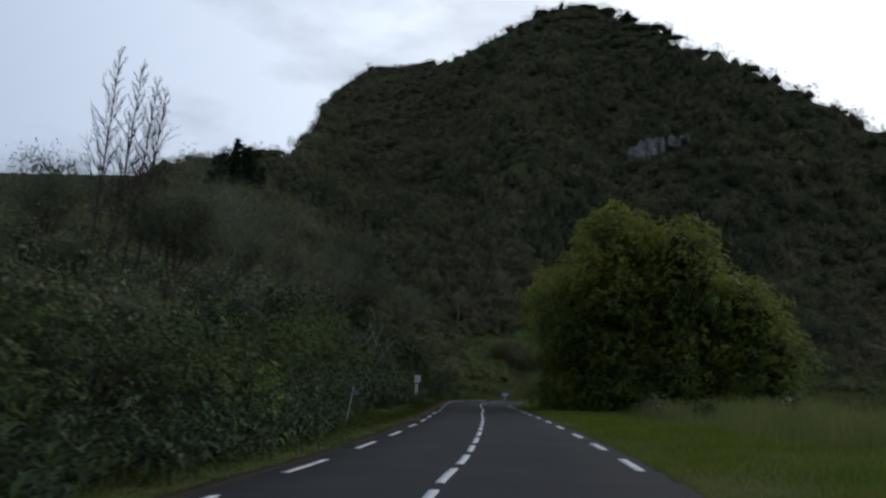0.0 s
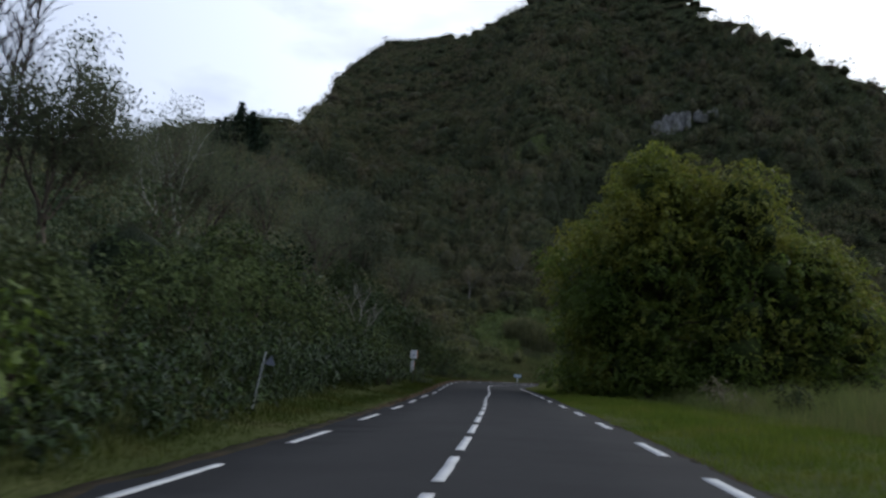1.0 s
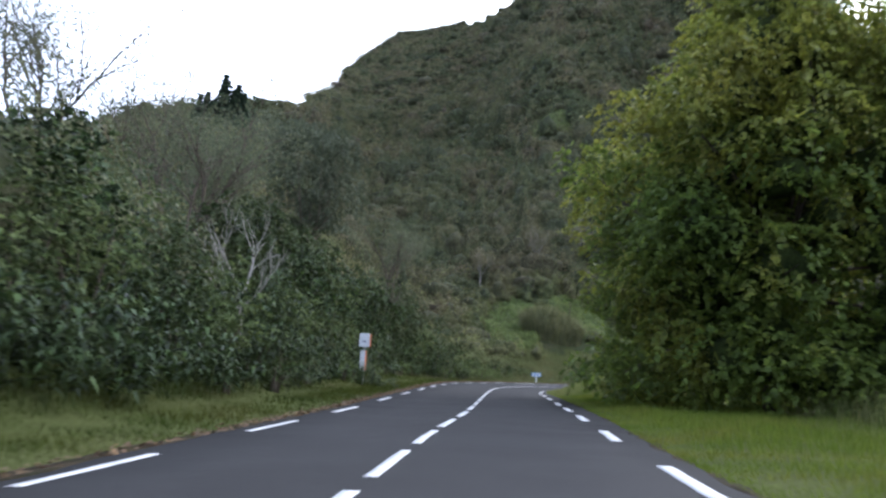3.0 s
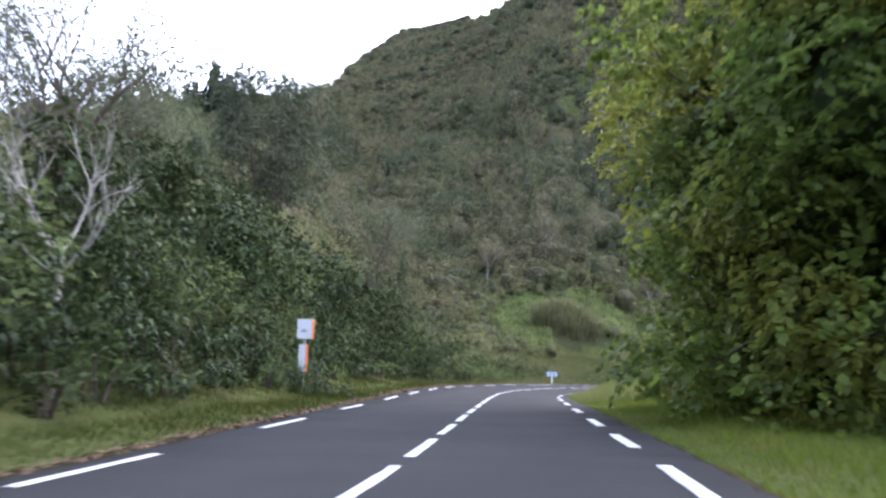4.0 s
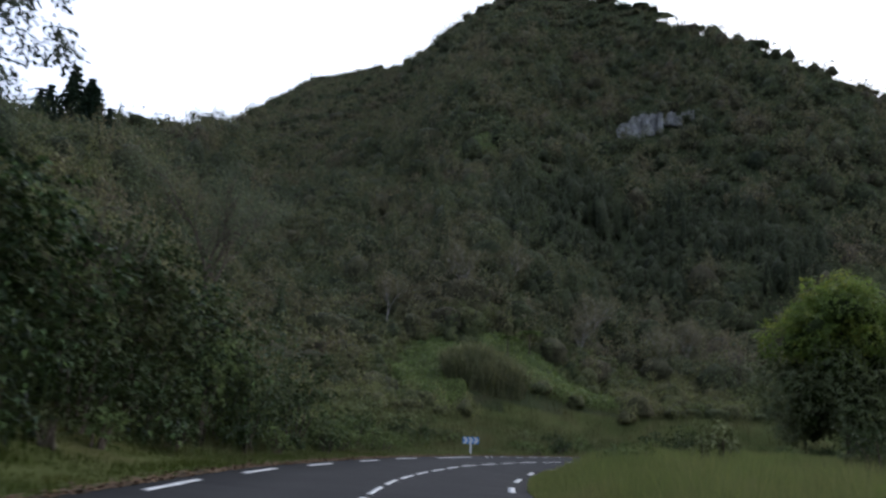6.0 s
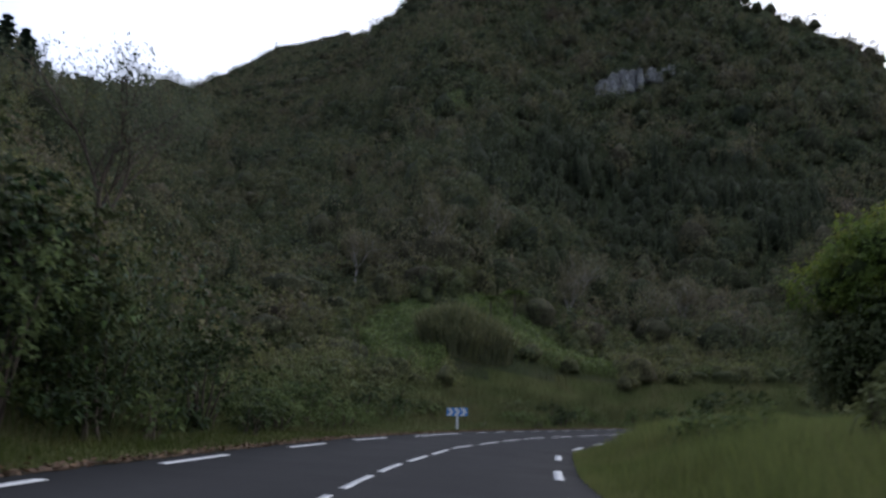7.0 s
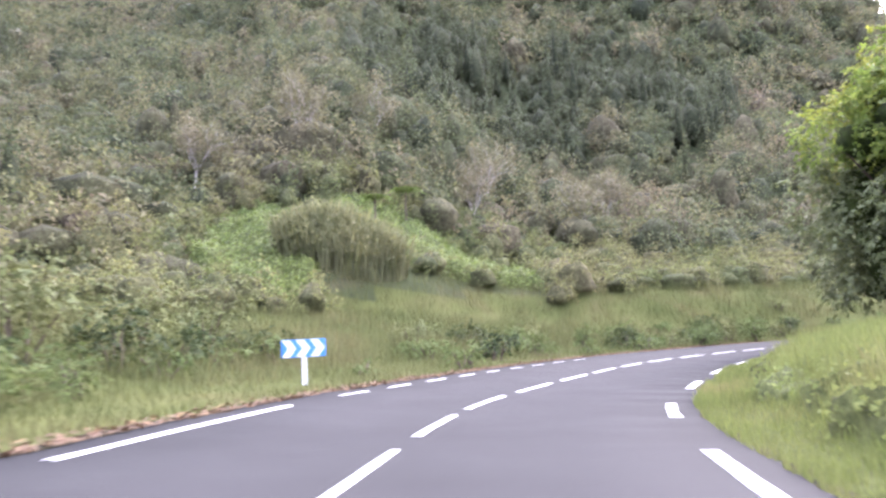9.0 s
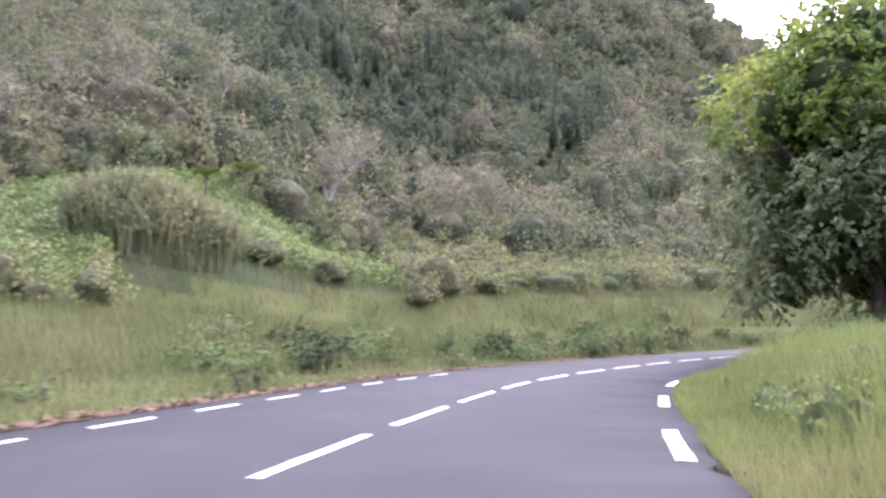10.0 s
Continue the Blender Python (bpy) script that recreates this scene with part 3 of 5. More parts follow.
def height(x, y):
    x, y = np.asarray(x, float), np.asarray(y, float)
    shape = x.shape
    x, y = x.ravel(), y.ravel()
    d = off_road(x, y)
    az, r = np.degrees(np.arctan2(x - HUB[0], y - HUB[1])), np.hypot(x - HUB[0], y - HUB[1])
    foot, far, el = (np.interp(az, RA[:, 0], RA[:, k]) for k in (1, 2, 3))
    top = 1.1 + far * np.tan(np.radians(el))
    u = (r - foot) / (far - foot)
    bend = np.interp(az, [-10, 4, 14, 24, 40], [1.1, 1.15, 1.55, 1.7, 1.7])
    hill = np.where(u < 1, 4 + (top - 4) * np.clip(u, 1e-6, 1) ** bend, top - 0.5 * (r - far))
    hill = np.where(u < 0, 0, hill) * ease(-0.02, 0.03, u)
    hill = hill * ease(105, 85, np.abs(az)) * ease(-55, -28, az)
    relief = waves(x, y, 70, 3) * 7 + waves(x, y, 28, 4) * 2.5
    hill = hill + relief * ease(0.05, 0.35, u) * ease(1.0, 0.9, u)
    # the bank on the left of the road
    crest = np.interp(y, [0, 100, 133, 170, 200, 230, 260, 300], [15, 23, 28, 34, 39, 49, 64, 80])
    bank = np.clip((-d - 6.5) / 72, 0, 1) * crest + waves(x, y, 30, 5) * 2.2 * ease(12, 40, -d)
    bank = np.where(-d > 78, crest - 0.02 * (-d - 78), bank) * ease(-2, -23, az) * (d < 0)
    bank = np.where((y < HUB[1]) & (d < 0), np.clip((-d - 6.5) / 72, 0, 1) * crest, bank)
    # gentle rise of the meadow outside the bend
    meadow = 4.0 * ease(6, 34, -d) * ease(-40, -8, az)
    lift = 0.24 * ease(80, 108, y) * ease(3.2, 4.2, -d) - 0.058 * np.clip(-d, 0, 4.3) * ease(85, 45, y) * ease(14, 5, -d)
    rise = 0.55 * ease(4.2, 8.5, d) * ease(95, 120, y)
    rise = rise - 0.2 * ease(85, 112, y) * ease(-2.5, 1.0, d) * ease(60, 12, d)
    verge = np.where(np.abs(d) < 3.9, -0.06, 0.10 * ease(3.9, 7.5, np.abs(d)) - 0.03) + lift + rise
    z = np.maximum(np.maximum(hill, bank), meadow) + verge
    z = np.where(r > 1200, np.minimum(z, 30), z)
    return np.maximum(z, -0.35).reshape(shape)


def ground():
    gx = np.concatenate([np.linspace(-3000, -420, 14), np.linspace(-400, -60, 35), np.linspace(-56, 72, 100), np.linspace(80, 400, 33), np.linspace(450, 3000, 14)])
    gy = np.concatenate([np.linspace(-2500, -120, 12), np.linspace(-100, 190, 150), np.linspace(195, 700, 102), np.linspace(708, 1100, 50), np.linspace(1130, 3500, 14)])
    X, Y = np.meshgrid(gx, gy)
    Z = height(X, Y)
    n, k = len(gx), len(gy)
    i = (np.arange(k - 1)[:, None] * n + np.arange(n - 1)[None]).ravel()
    me = poly_mesh("ground", np.stack([X.ravel(), Y.ravel(), Z.ravel()], 1), np.stack([i, i + 1, i + n + 1, i + n], 1), M["earth"], True)
    # leaf litter under the woods, grass elsewhere
    me.materials.append(M["forest_floor"])
    cx, cy = X.ravel()[i] + 0.5, Y.ravel()[i] + 0.5
    off = off_road(cx, cy)
    wooded = (Z.ravel()[i] > 5.0) | ((off < -9.5) & (off > -120) & (cy < 118))
    me.polygons.foreach_set("material_index", wooded.astype(np.int32))
    me.update()
    tagged(new("ground", me), "green and earthy valley ground rising into hills", "ground", kind="structure")


ground()

HALF = 3.15        # centre line to edge line, about


def edge(y, side):
    """Offset of the painted edge line at y; side is -1 or 1."""
    return np.interp(y, [0, 30, 50, 65, 80, 90, 98, 112, 125], [-3.0, -3.0, -3.22, -3.35, -3.58, -3.65, -3.5, -3.25, -3.25]) if side < 0 else np.interp(y, [0, 52, 66, 95, 115, 134, 146], [3.55, 3.45, 3.2, 3.25, 3.38, 3.4, 3.62])


def ribbon(d0, d1, s0, s1, z, step, rng=None, wobble=0.0, cuts=1):
    """A strip along the road between two offsets, which follows its camber."""
    s = np.arange(s0, s1 + 1e-6, step)
    cols = []
    for k in range(cuts + 1):
        d = np.asarray(d0) + (np.asarray(d1) - np.asarray(d0)) * k / cuts + (rng.normal(size=len(s)) * wobble if rng is not None and k in (0, cuts) else 0)
        p = on_road(s, d)
        cols.append(np.c_[p, camber(s, d) + z])
    v, n = np.concatenate(cols), len(s)
    i = np.arange(n - 1)
    f = np.concatenate([np.stack([k * n + i, (k + 1) * n + i, (k + 1) * n + i + 1, k * n + i + 1], 1) for k in range(cuts)])
    return v, f


def slab(v, f, n, deep):
    """Closes a strip of n stations with side and end faces."""
    m = len(v)
    low = v - np.array([0, 0, deep])
    i = np.arange(n - 1)
    last = m - n
    sides = np.concatenate([np.stack([i, i + 1, i + 1 + m, i + m], 1), np.stack([last + i + 1, last + i, last + i + m, last + i + 1 + m], 1)])
    return np.concatenate([v, low]), np.concatenate([f, sides])


def road():
    rng = np.random.default_rng(4)
    s1 = LINE_S[-1] - 1
    side = edge(np.interp(np.arange(0, s1 + 1e-6, 0.5), LINE_S, LINE[:, 1]), -1)
    v, f = ribbon(side - 0.42, HALF + 0.72, 0, s1, 0.0, 0.5, rng, 0.05, 4)
    v, f = slab(v, f, len(v) // 5, 0.3)
    ob = new("road", poly_mesh("road", v, f, M["asphalt"]))
    tagged(ob, "two-lane grey asphalt country road bending right", "road", kind="structure")
    for name, d0, d1 in (("shoulder_left", side - 0.85, side - 0.36), ("shoulder_right", HALF + 0.66, HALF + 0.9)):
        v, f = ribbon(d0, d1, 0, s1, -0.015, 0.5, rng, 0.06, 1)
        v, f = slab(v, f, len(v) // 2, 0.3)
        tagged(new(name, poly_mesh(name, v, f, M["shoulder"])), "brown gravel and leaf litter along the asphalt edge", "shoulder", kind="structure")
    return ob


road_ob = road()


def marking(name, s0, s1, d, width):
    """One painted dash, a thin slab with slightly uneven edges."""
    rng = np.random.default_rng(int(s0 * 10) + 7)
    n = 7
    v, f = ribbon(d - width / 2, d + width / 2, s0, s1, 0.008, (s1 - s0) / (n - 1) - 1e-9, rng, 0.006)
    n = len(v) // 2
    v, f = slab(v, f, n, 0.012)
    piece(name, poly_mesh(name, v, f, M["paint"]), road_ob)


def markings():
    # centre dashes: count and place of each stretch
    k, y = np.array([-4, 0, 3, 6, 10, 13, 17, 24, 28, 29, 30, 31, 32]), np.array([0.2, 13.3, 23.6, 35.3, 50.1, 62.2, 78.3, 105.8, 120.1, 124.3, 128.3, 132.7, 136.4])
    starts = [s_at(v) for v in np.interp(np.arange(-4, 33), k, y)]
    while starts[-1] < s_at(166) + 60:
        starts.append(starts[-1] + 4.3)
    for a, b in zip(starts, starts[1:]):
        marking("centre_dash", a, a + 0.73 * (b - a), 0.0, 0.145 if a < s_at(100) else 0.12)
    # broken edge lines
    def dash(y, long, side, width):
        d = float(edge(y + long / 2, side))
        a = s_at(y, d)
        marking("edge_dash", a, a + long, d, width)
    for v in (9.0, 15.5, 22.1, 28.6, 36.0, 42.9, 49.3, 56.4, 63.2, 71.0, 78.4, 86.1, 92.3, 98.3, 104.6, 111.2, 118.4, 124.9):
        dash(v, 3.1, -1, 0.15)
    a = s_at(131.2, -HALF)
    marking("edge_dash", a, a + 6.4, -HALF, 0.15)
    for q in range(9):
        marking("edge_dash", a + 8.6 + 2.4 * q, a + 9.9 + 2.4 * q, -HALF, 0.075 if q < 4 else 0.045)
    k, y = np.array([0, 2, 3, 6, 7, 9, 15, 16, 17, 18, 19, 20]), np.array([16.9, 28.9, 36.2, 56.9, 63.4, 74.4, 113.5, 121.0, 128.0, 134.2, 140.0, 145.6])
    for v in np.interp(np.arange(0, 21), k, y):
        dash(v, 2.9, 1, 0.2)
    a = s_at(151.0, 3.65)
    for q in range(9):
        marking("edge_dash", a + 6.6 * q, a + 6.6 * q + 2.9, 3.65, 0.18)


markings()


def canopy(name, seed, bounds, cell, grid, mask, lift, leaf, dense, material, label, category, skin, fuzz=0.35):
    """A closed leaf canopy: overlapping uneven crowns in one sheet, covered with leaf sprays; each crown has its own tint."""
    rng = np.random.default_rng(seed)
    x0, x1, y0, y1 = bounds
    nx, ny = int((x1 - x0) / cell) + 3, int((y1 - y0) / cell) + 3
    px = x0 + (np.arange(nx)[None] - 1 + rng.random((ny, nx))) * cell
    py = y0 + (np.arange(ny)[:, None] - 1 + rng.random((ny, nx))) * cell
    rad = cell * (0.52 + 0.63 * rng.random((ny, nx)) ** 1.4)
    top = lift * (0.3 + 0.95 * rng.random((ny, nx)) ** 1.3) * (1 + 0.4 * waves(px, py, cell * 9, seed + 1))
    own = rng.random((ny, nx))
    gx, gy = np.meshgrid(np.arange(x0, x1, grid), np.arange(y0, y1, grid))
    gx, gy = gx + rng.uniform(-0.3, 0.3, gx.shape) * grid, gy + rng.uniform(-0.3, 0.3, gy.shape) * grid
    i0, j0 = np.floor((gx - x0) / cell).astype(int) + 1, np.floor((gy - y0) / cell).astype(int) + 1
    z, tint = np.full(gx.shape, 0.08 * lift), np.full(gx.shape, 0.4)
    for a in (-1, 0, 1):
        for b in (-1, 0, 1):
            i, j = np.clip(i0 + a, 0, nx - 1), np.clip(j0 + b, 0, ny - 1)
            q = np.clip(1 - np.hypot(gx - px[j, i], gy - py[j, i]) / rad[j, i], 0, 1)
            q = top[j, i] * (1 - (1 - q) ** 2) ** 0.75
            more = q > z
            z, tint = np.where(more, q, z), np.where(more, own[j, i], tint)
    z = z + rng.normal(size=z.shape) * 0.2 * grid
    lump = np.zeros_like(z)
    sx, sy, small = rng.random((ny * 4, nx * 4)), rng.random((ny * 4, nx * 4)), cell / 4
    i4, j4 = np.floor((gx - x0) / small).astype(int) + 4, np.floor((gy - y0) / small).astype(int) + 4
    for a in (-1, 0, 1):
        for b in (-1, 0, 1):
            i, j = np.clip(i4 + a, 0, nx * 4 - 1), np.clip(j4 + b, 0, ny * 4 - 1)
            q = 1 - ((gx - x0 - (i - 4 + sx[j, i]) * small) ** 2 + (gy - y0 - (j - 4 + sy[j, i]) * small) ** 2) / (0.85 * small) ** 2
            lump = np.maximum(lump, np.sqrt(np.clip(q, 0, 1)))
    z = z + lump * small * 0.55
    tint = tint * 0.65 + 0.35 * (0.5 + 0.9 * waves(gx, gy, 24, seed + 2))
    inside = mask(gx.ravel(), gy.ravel()).reshape(gx.shape)
    z = np.where(inside, z, -0.4) + height(gx, gy)
    v = np.stack([gx.ravel(), gy.ravel(), z.ravel()], 1)
    n = gx.shape[1]
    i = (np.arange(gx.shape[0] - 1)[:, None] * n + np.arange(n - 1)[None]).ravel()
    f = np.stack([i, i + 1, i + n + 1, i + n], 1)
    f = f[inside.ravel()[f].any(1)]
    used = np.unique(f)
    back_to = np.zeros(len(v), int)
    back_to[used] = np.arange(len(used))
    v, f, tint = v[used], back_to[f], tint.ravel()[used]
    p, q, r, w = (v[f[:, k]] for k in range(4))
    nrm = np.cross(r - p, w - q)
    area = 0.5 * np.linalg.norm(nrm, axis=1)
    pick = rng.choice(len(f), int(dense * area.sum()), p=area / area.sum())
    u, t = rng.random((2, len(pick), 1))
    at = (p[pick] * (1 - u) + q[pick] * u) * (1 - t) + (w[pick] * (1 - u) + r[pick] * u) * t
    nn = unit(nrm[pick])
    at = at + nn * (rng.uniform(-0.2, 1.0, (len(pick), 1)) * fuzz) + rng.normal(size=at.shape) * (0.4 * fuzz)
    lv, lf = leaf_cards(rng, at, nn, leaf, leaf * 0.66, False, 0.15, 0.75)
    lv = lv.reshape(-1, 4, 3)[:, 1:].reshape(-1, 3)
    ob = new(name, poly_mesh(name, lv, np.arange(len(lv)).reshape(-1, 3), material, False, np.repeat(tint[f[pick, 0]], 3)))
    tagged(ob, label, category, kind="stuff")
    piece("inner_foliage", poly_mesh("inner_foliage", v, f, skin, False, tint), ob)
    return ob


def jittered(seed, bounds, cell, mask):
    """Uneven plan points about one cell apart where the mask allows."""
    rng = np.random.default_rng(seed)
    x0, x1, y0, y1 = bounds
    r = 0.71 * max(x1 - x0, y1 - y0)
    gx, gy = np.meshgrid(np.arange(-r, r, cell), np.arange(-r, r, cell))
    u = (gx + rng.uniform(-0.5, 0.5, gx.shape) * cell).ravel()
    v = (gy + rng.uniform(-0.5, 0.5, gy.shape) * cell).ravel()
    x, y = (x0 + x1) / 2 + 0.84 * u - 0.54 * v, (y0 + y1) / 2 + 0.54 * u + 0.84 * v
    ok = (x > x0) & (x < x1) & (y > y0) & (y < y1)
    x, y = x[ok], y[ok]
    ok = mask(x, y)
    return x[ok], y[ok]


def ball(cuts):
    bm = bmesh.new()
    bmesh.ops.create_icosphere(bm, subdivisions=cuts, radius=1)
    v = np.array([q.co[:] for q in bm.verts])
    f = np.array([[q.index for q in face.verts] for face in bm.faces])
    bm.free()
    return v, f


def woods(name, seed, bounds, cell, mask, tall, leaf, dense, material, skin, label, category, wide=(0.65, 1.2), spire=0.0, size=None, fill=0.56, calm=0.45, cuts=1):
    """Crown beside crown: each is a clump of leafy lobes round a dark inside, with gaps and shade between the crowns."""
    rng = np.random.default_rng(seed)
    x, y = jittered(seed + 1, bounds, cell, mask)
    n = len(x)
    z = height(x, y)
    grow = np.ones(n) if size is None else size(x, y)
    big = rng.random(n) ** 1.6
    rad = cell * (wide[0] + (wide[1] - wide[0]) * big) * (0.55 + 0.45 * grow)
    high = tall * (0.6 + 0.6 * big) * rng.uniform(0.75, 1.25, n) * (1 + 0.35 * waves(x, y, cell * 9, seed + 2)) * grow
    slope = np.hypot(height(x + 2, y) - height(x - 2, y), height(x, y + 2) - height(x, y - 2)) / 4
    high = high * (1 + 0.9 * np.clip(slope - 0.45, 0, 1))
    point = rng.random(n) < spire
    rad = np.where(point, rad * 0.62, rad)
    high = np.where(point, high * 1.2, high)
    tint = 0.5 + calm * (rng.random(n) - 0.5) * 1.5 + 0.45 * waves(x, y, 26, seed + 3)
    mid = np.stack([x, y, z + high * 0.4 - 0.4 * rad * np.clip(slope, 0, 1.5)], 1)
    oval = np.exp(0.22 * rng.normal(size=n))
    rr = np.stack([rad * oval, rad / oval, high * 0.6], 1)
    # the inside, with the crown's own shade painted dark
    d, f = ball(cuts)
    ph = rng.uniform(0, 6.28, (n, 3))
    lump = 1 + 0.2 * np.sin(3.1 * d[None, :, 0] + ph[:, :1]) * np.cos(2.7 * d[None, :, 1] + ph[:, 1:2]) + 0.12 * np.sin(5 * d[None, :, 2] + ph[:, 2:])
    body = np.repeat((d * np.where(d[:, 2:] < 0, np.array([1, 1, 1.0]) / np.maximum(np.hypot(d[:, :1], d[:, 1:2]), 0.5) ** np.array([1, 1, 0.0]), 1.0))[None], n, 0)
    slim = np.where(point[:, None], 1 - 0.38 * (body[:, :, 2] + 1), 1.0)
    body = body * np.stack([slim, slim, np.ones_like(slim)], 2)
    hull = mid[:, None] + body * rr[:, None] * fill * lump[:, :, None]
    hf = (f[None] + (np.arange(n) * len(d))[:, None, None]).reshape(-1, 3)
    # the lobes and their leaves
    K = 24
    turn, rise = rng.uniform(0, 6.28, (n, K)), rng.uniform(-0.75, 1.0, (n, K))
    out = np.sqrt(1 - np.maximum(rise, 0) ** 2)
    ld = np.stack([np.cos(turn) * out, np.sin(turn) * out, rise], 2)
    up = (ld[:, :, 2] + 1) / 2
    slim = np.where(point[:, None], 1.15 - up, 1.0)
    off = ld * rr[:, None] * np.stack([slim, slim, np.ones_like(slim)], 2) * rng.uniform(0.5, 1.1, (n, K, 1))
    count = np.maximum(12, dense * (rad * rad * 2 + rad * high) * rng.uniform(0.8, 1.2, n)).astype(int)
    who = np.repeat(np.arange(n), count)
    m = len(who)
    k = rng.integers(0, K, m)
    way = unit(rng.normal(size=(m, 3)) + 0.8 * ld[who, k] + np.array([0, 0, 0.3]))
    lr = rng.uniform(0.18, 0.4, (n, K))[who, k][:, None] * rr[who] * np.where(point[who], 0.75, 1.0)[:, None]
    at = mid[who] + off[who, k] + way * lr * rng.uniform(0.6, 1.25, (m, 1))
    lv, _ = leaf_cards(rng, at, way, leaf, leaf * 0.7, False, 0.12, 0.8)
    lv = lv.reshape(-1, 4, 3)[:, 1:].reshape(-1, 3)
    lt = np.clip(tint[who] + 0.22 * (rng.random((n, K)) - 0.5)[who, k], 0, 1)
    ob = new(name, poly_mesh(name, lv, np.arange(len(lv)).reshape(-1, 3), material, False, np.repeat(lt, 3)))
    tagged(ob, label, category, kind="stuff")
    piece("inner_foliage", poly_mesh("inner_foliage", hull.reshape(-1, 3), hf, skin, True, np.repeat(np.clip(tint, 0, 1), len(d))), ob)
    return ob


def polar(x, y):
    return np.degrees(np.arctan2(x - HUB[0], y - HUB[1])), np.hypot(x - HUB[0], y - HUB[1])


def hill_forest():
    def crest(x, y):
        az, r = polar(x, y)
        return 1 - 0.29 * ease(0.9, 0.99, r / np.interp(az, RA[:, 0], RA[:, 2]))

    def wooded(x, y):
        az, r = polar(x, y)
        foot, far = np.interp(az, RA[:, 0], RA[:, 1]), np.interp(az, RA[:, 0], RA[:, 2])
        clearing = np.hypot((x - 22) / 6.5, (y - 315) / 5) > 1
        return (az > -34) & (az < 50) & (r > foot + 24) & (r < far + 12) & clearing & ~cliff_zone(x, y)

    def stand(x, y):
        az, r = polar(x, y)
        side = (az > -24) & (az < -5) & (np.abs(r - 232 - 9 * np.sin(az * 0.8)) < 13 + 6 * np.sin(az * 1.3))
        return side | (az > 5) & (az < 27) & (np.abs(r - 202 - 1.2 * (az - 8) - 8 * np.sin(az * 0.7)) < 22 + 5 * np.sin(az * 1.9))
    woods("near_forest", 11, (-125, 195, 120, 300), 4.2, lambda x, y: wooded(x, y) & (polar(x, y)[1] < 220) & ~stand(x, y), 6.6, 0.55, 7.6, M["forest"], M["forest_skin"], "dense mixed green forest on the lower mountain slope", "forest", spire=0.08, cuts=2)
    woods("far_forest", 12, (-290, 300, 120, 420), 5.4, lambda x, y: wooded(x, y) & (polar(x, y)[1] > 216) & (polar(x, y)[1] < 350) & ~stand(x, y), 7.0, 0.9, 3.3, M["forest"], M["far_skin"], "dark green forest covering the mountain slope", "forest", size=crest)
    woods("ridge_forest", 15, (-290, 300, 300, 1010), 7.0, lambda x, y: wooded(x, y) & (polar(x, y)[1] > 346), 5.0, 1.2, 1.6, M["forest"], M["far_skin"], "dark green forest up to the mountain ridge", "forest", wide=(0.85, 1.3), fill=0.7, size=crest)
    woods("dark_stand", 13, (-110, 140, 200, 345), 3.6, stand, 7.5, 0.55, 6.0, M["dark_forest"], M["stand_skin"], "stand of tall dark trees on the slope", "forest", spire=0.4)



def cliff_zone(x, y):
    return np.hypot((x - 88) / 17, (y - 346) / 5.5) < 1


hill_forest()


def hedge_line(y):
    """Offset of the thicket's front from the centre line."""
    return np.interp(y, [0, 10, 24, 31, 35, 42, 50, 68, 78, 90, 98, 108, 113, 117, 122, 128, 136, 150, 165], [-4.0, -4.2, -4.6, -5.2, -5.9, -6.0, -6.6, -6.4, -6.8, -7.1, -7.1, -7.1, -6.6, -6.0, -6.1, -6.9, -9.6, -11.5, -14.0])


def slope_scrub():
    def creeping(x, y):
        a = np.hypot((x - 9) / 5.5, (y - 193.5) / 9.5) < 1 + 0.15 * np.sin(x * 1.3 + y)
        b = np.hypot((x - 28) / 7, (y - 197 + 0.25 * (x - 28)) / 3.8) < 1 + 0.15 * np.sin(x + y * 1.4)
        return a | b | (np.hypot((x - 22) / 6.5, (y - 201.5) / 7) < 1)

    def scrub(x, y):
        az, r = polar(x, y)
        d = off_road(x, y)
        foot = np.interp(az, RA[:, 0], RA[:, 1])
        slope = (az > -30) & (az < 50) & (r > foot - 4 + 3 * np.sin(az) - 24 * ease(11, 16, az)) & (r < foot + 34) & (d < np.where((az > -12) & (az < 13), -27, -21))
        side = (y > 117) & (az < -13) & (d < hedge_line(y) - 4) & (d > -60) & (r < foot + 34)
        return (slope | side) & ~creeping(x, y) & (np.hypot((x - 17) / 10, (y - 187) / 7) > 1)
    woods("slope_scrub", 14, (-75, 190, 100, 300), 2.3, scrub, 3.3, 0.3, 27, M["scrub"], M["scrub_skin"], "olive green and brownish scrub at the foot of the mountain", "scrub", cuts=2, size=lambda x, y: 0.8 + 0.2 * ease(22, 36, -off_road(x, y)))
    canopy("creeper_patch", 16, (0, 40, 180, 210), 1.7, 0.4, creeping, 1.1, 0.36, 30, M["creeper"], "bright green creepers smothering the slope", "creeper", M["creeper_skin"], fuzz=0.35)
    def inside(x, y):
        d = off_road(x, y)
        return (d > 5.0) & (d < 13) & (y > 126) & (y < 162) & (waves(x, y, 4, 35) + 0.5 * waves(x, y, 1.6, 36) > 0.02)
    canopy("bend_weeds", 21, (8, 46, 104, 164), 0.9, 0.22, inside, 0.32, 0.13, 70, M["bend_weed"], "soft green weeds in the grass inside the bend", "weeds", M["bend_skin"], fuzz=0.2)
    canopy("bamboo_patch", 17, (13, 31, 308, 322), 3.0, 0.9, lambda a, b: np.hypot((a - 22) / 7, (b - 315) / 5.5) < 1, 2.6, 0.6, 4, M["creeper"], "light green bamboo patch high on the slope", "bamboo", M["creeper_skin"])


slope_scrub()


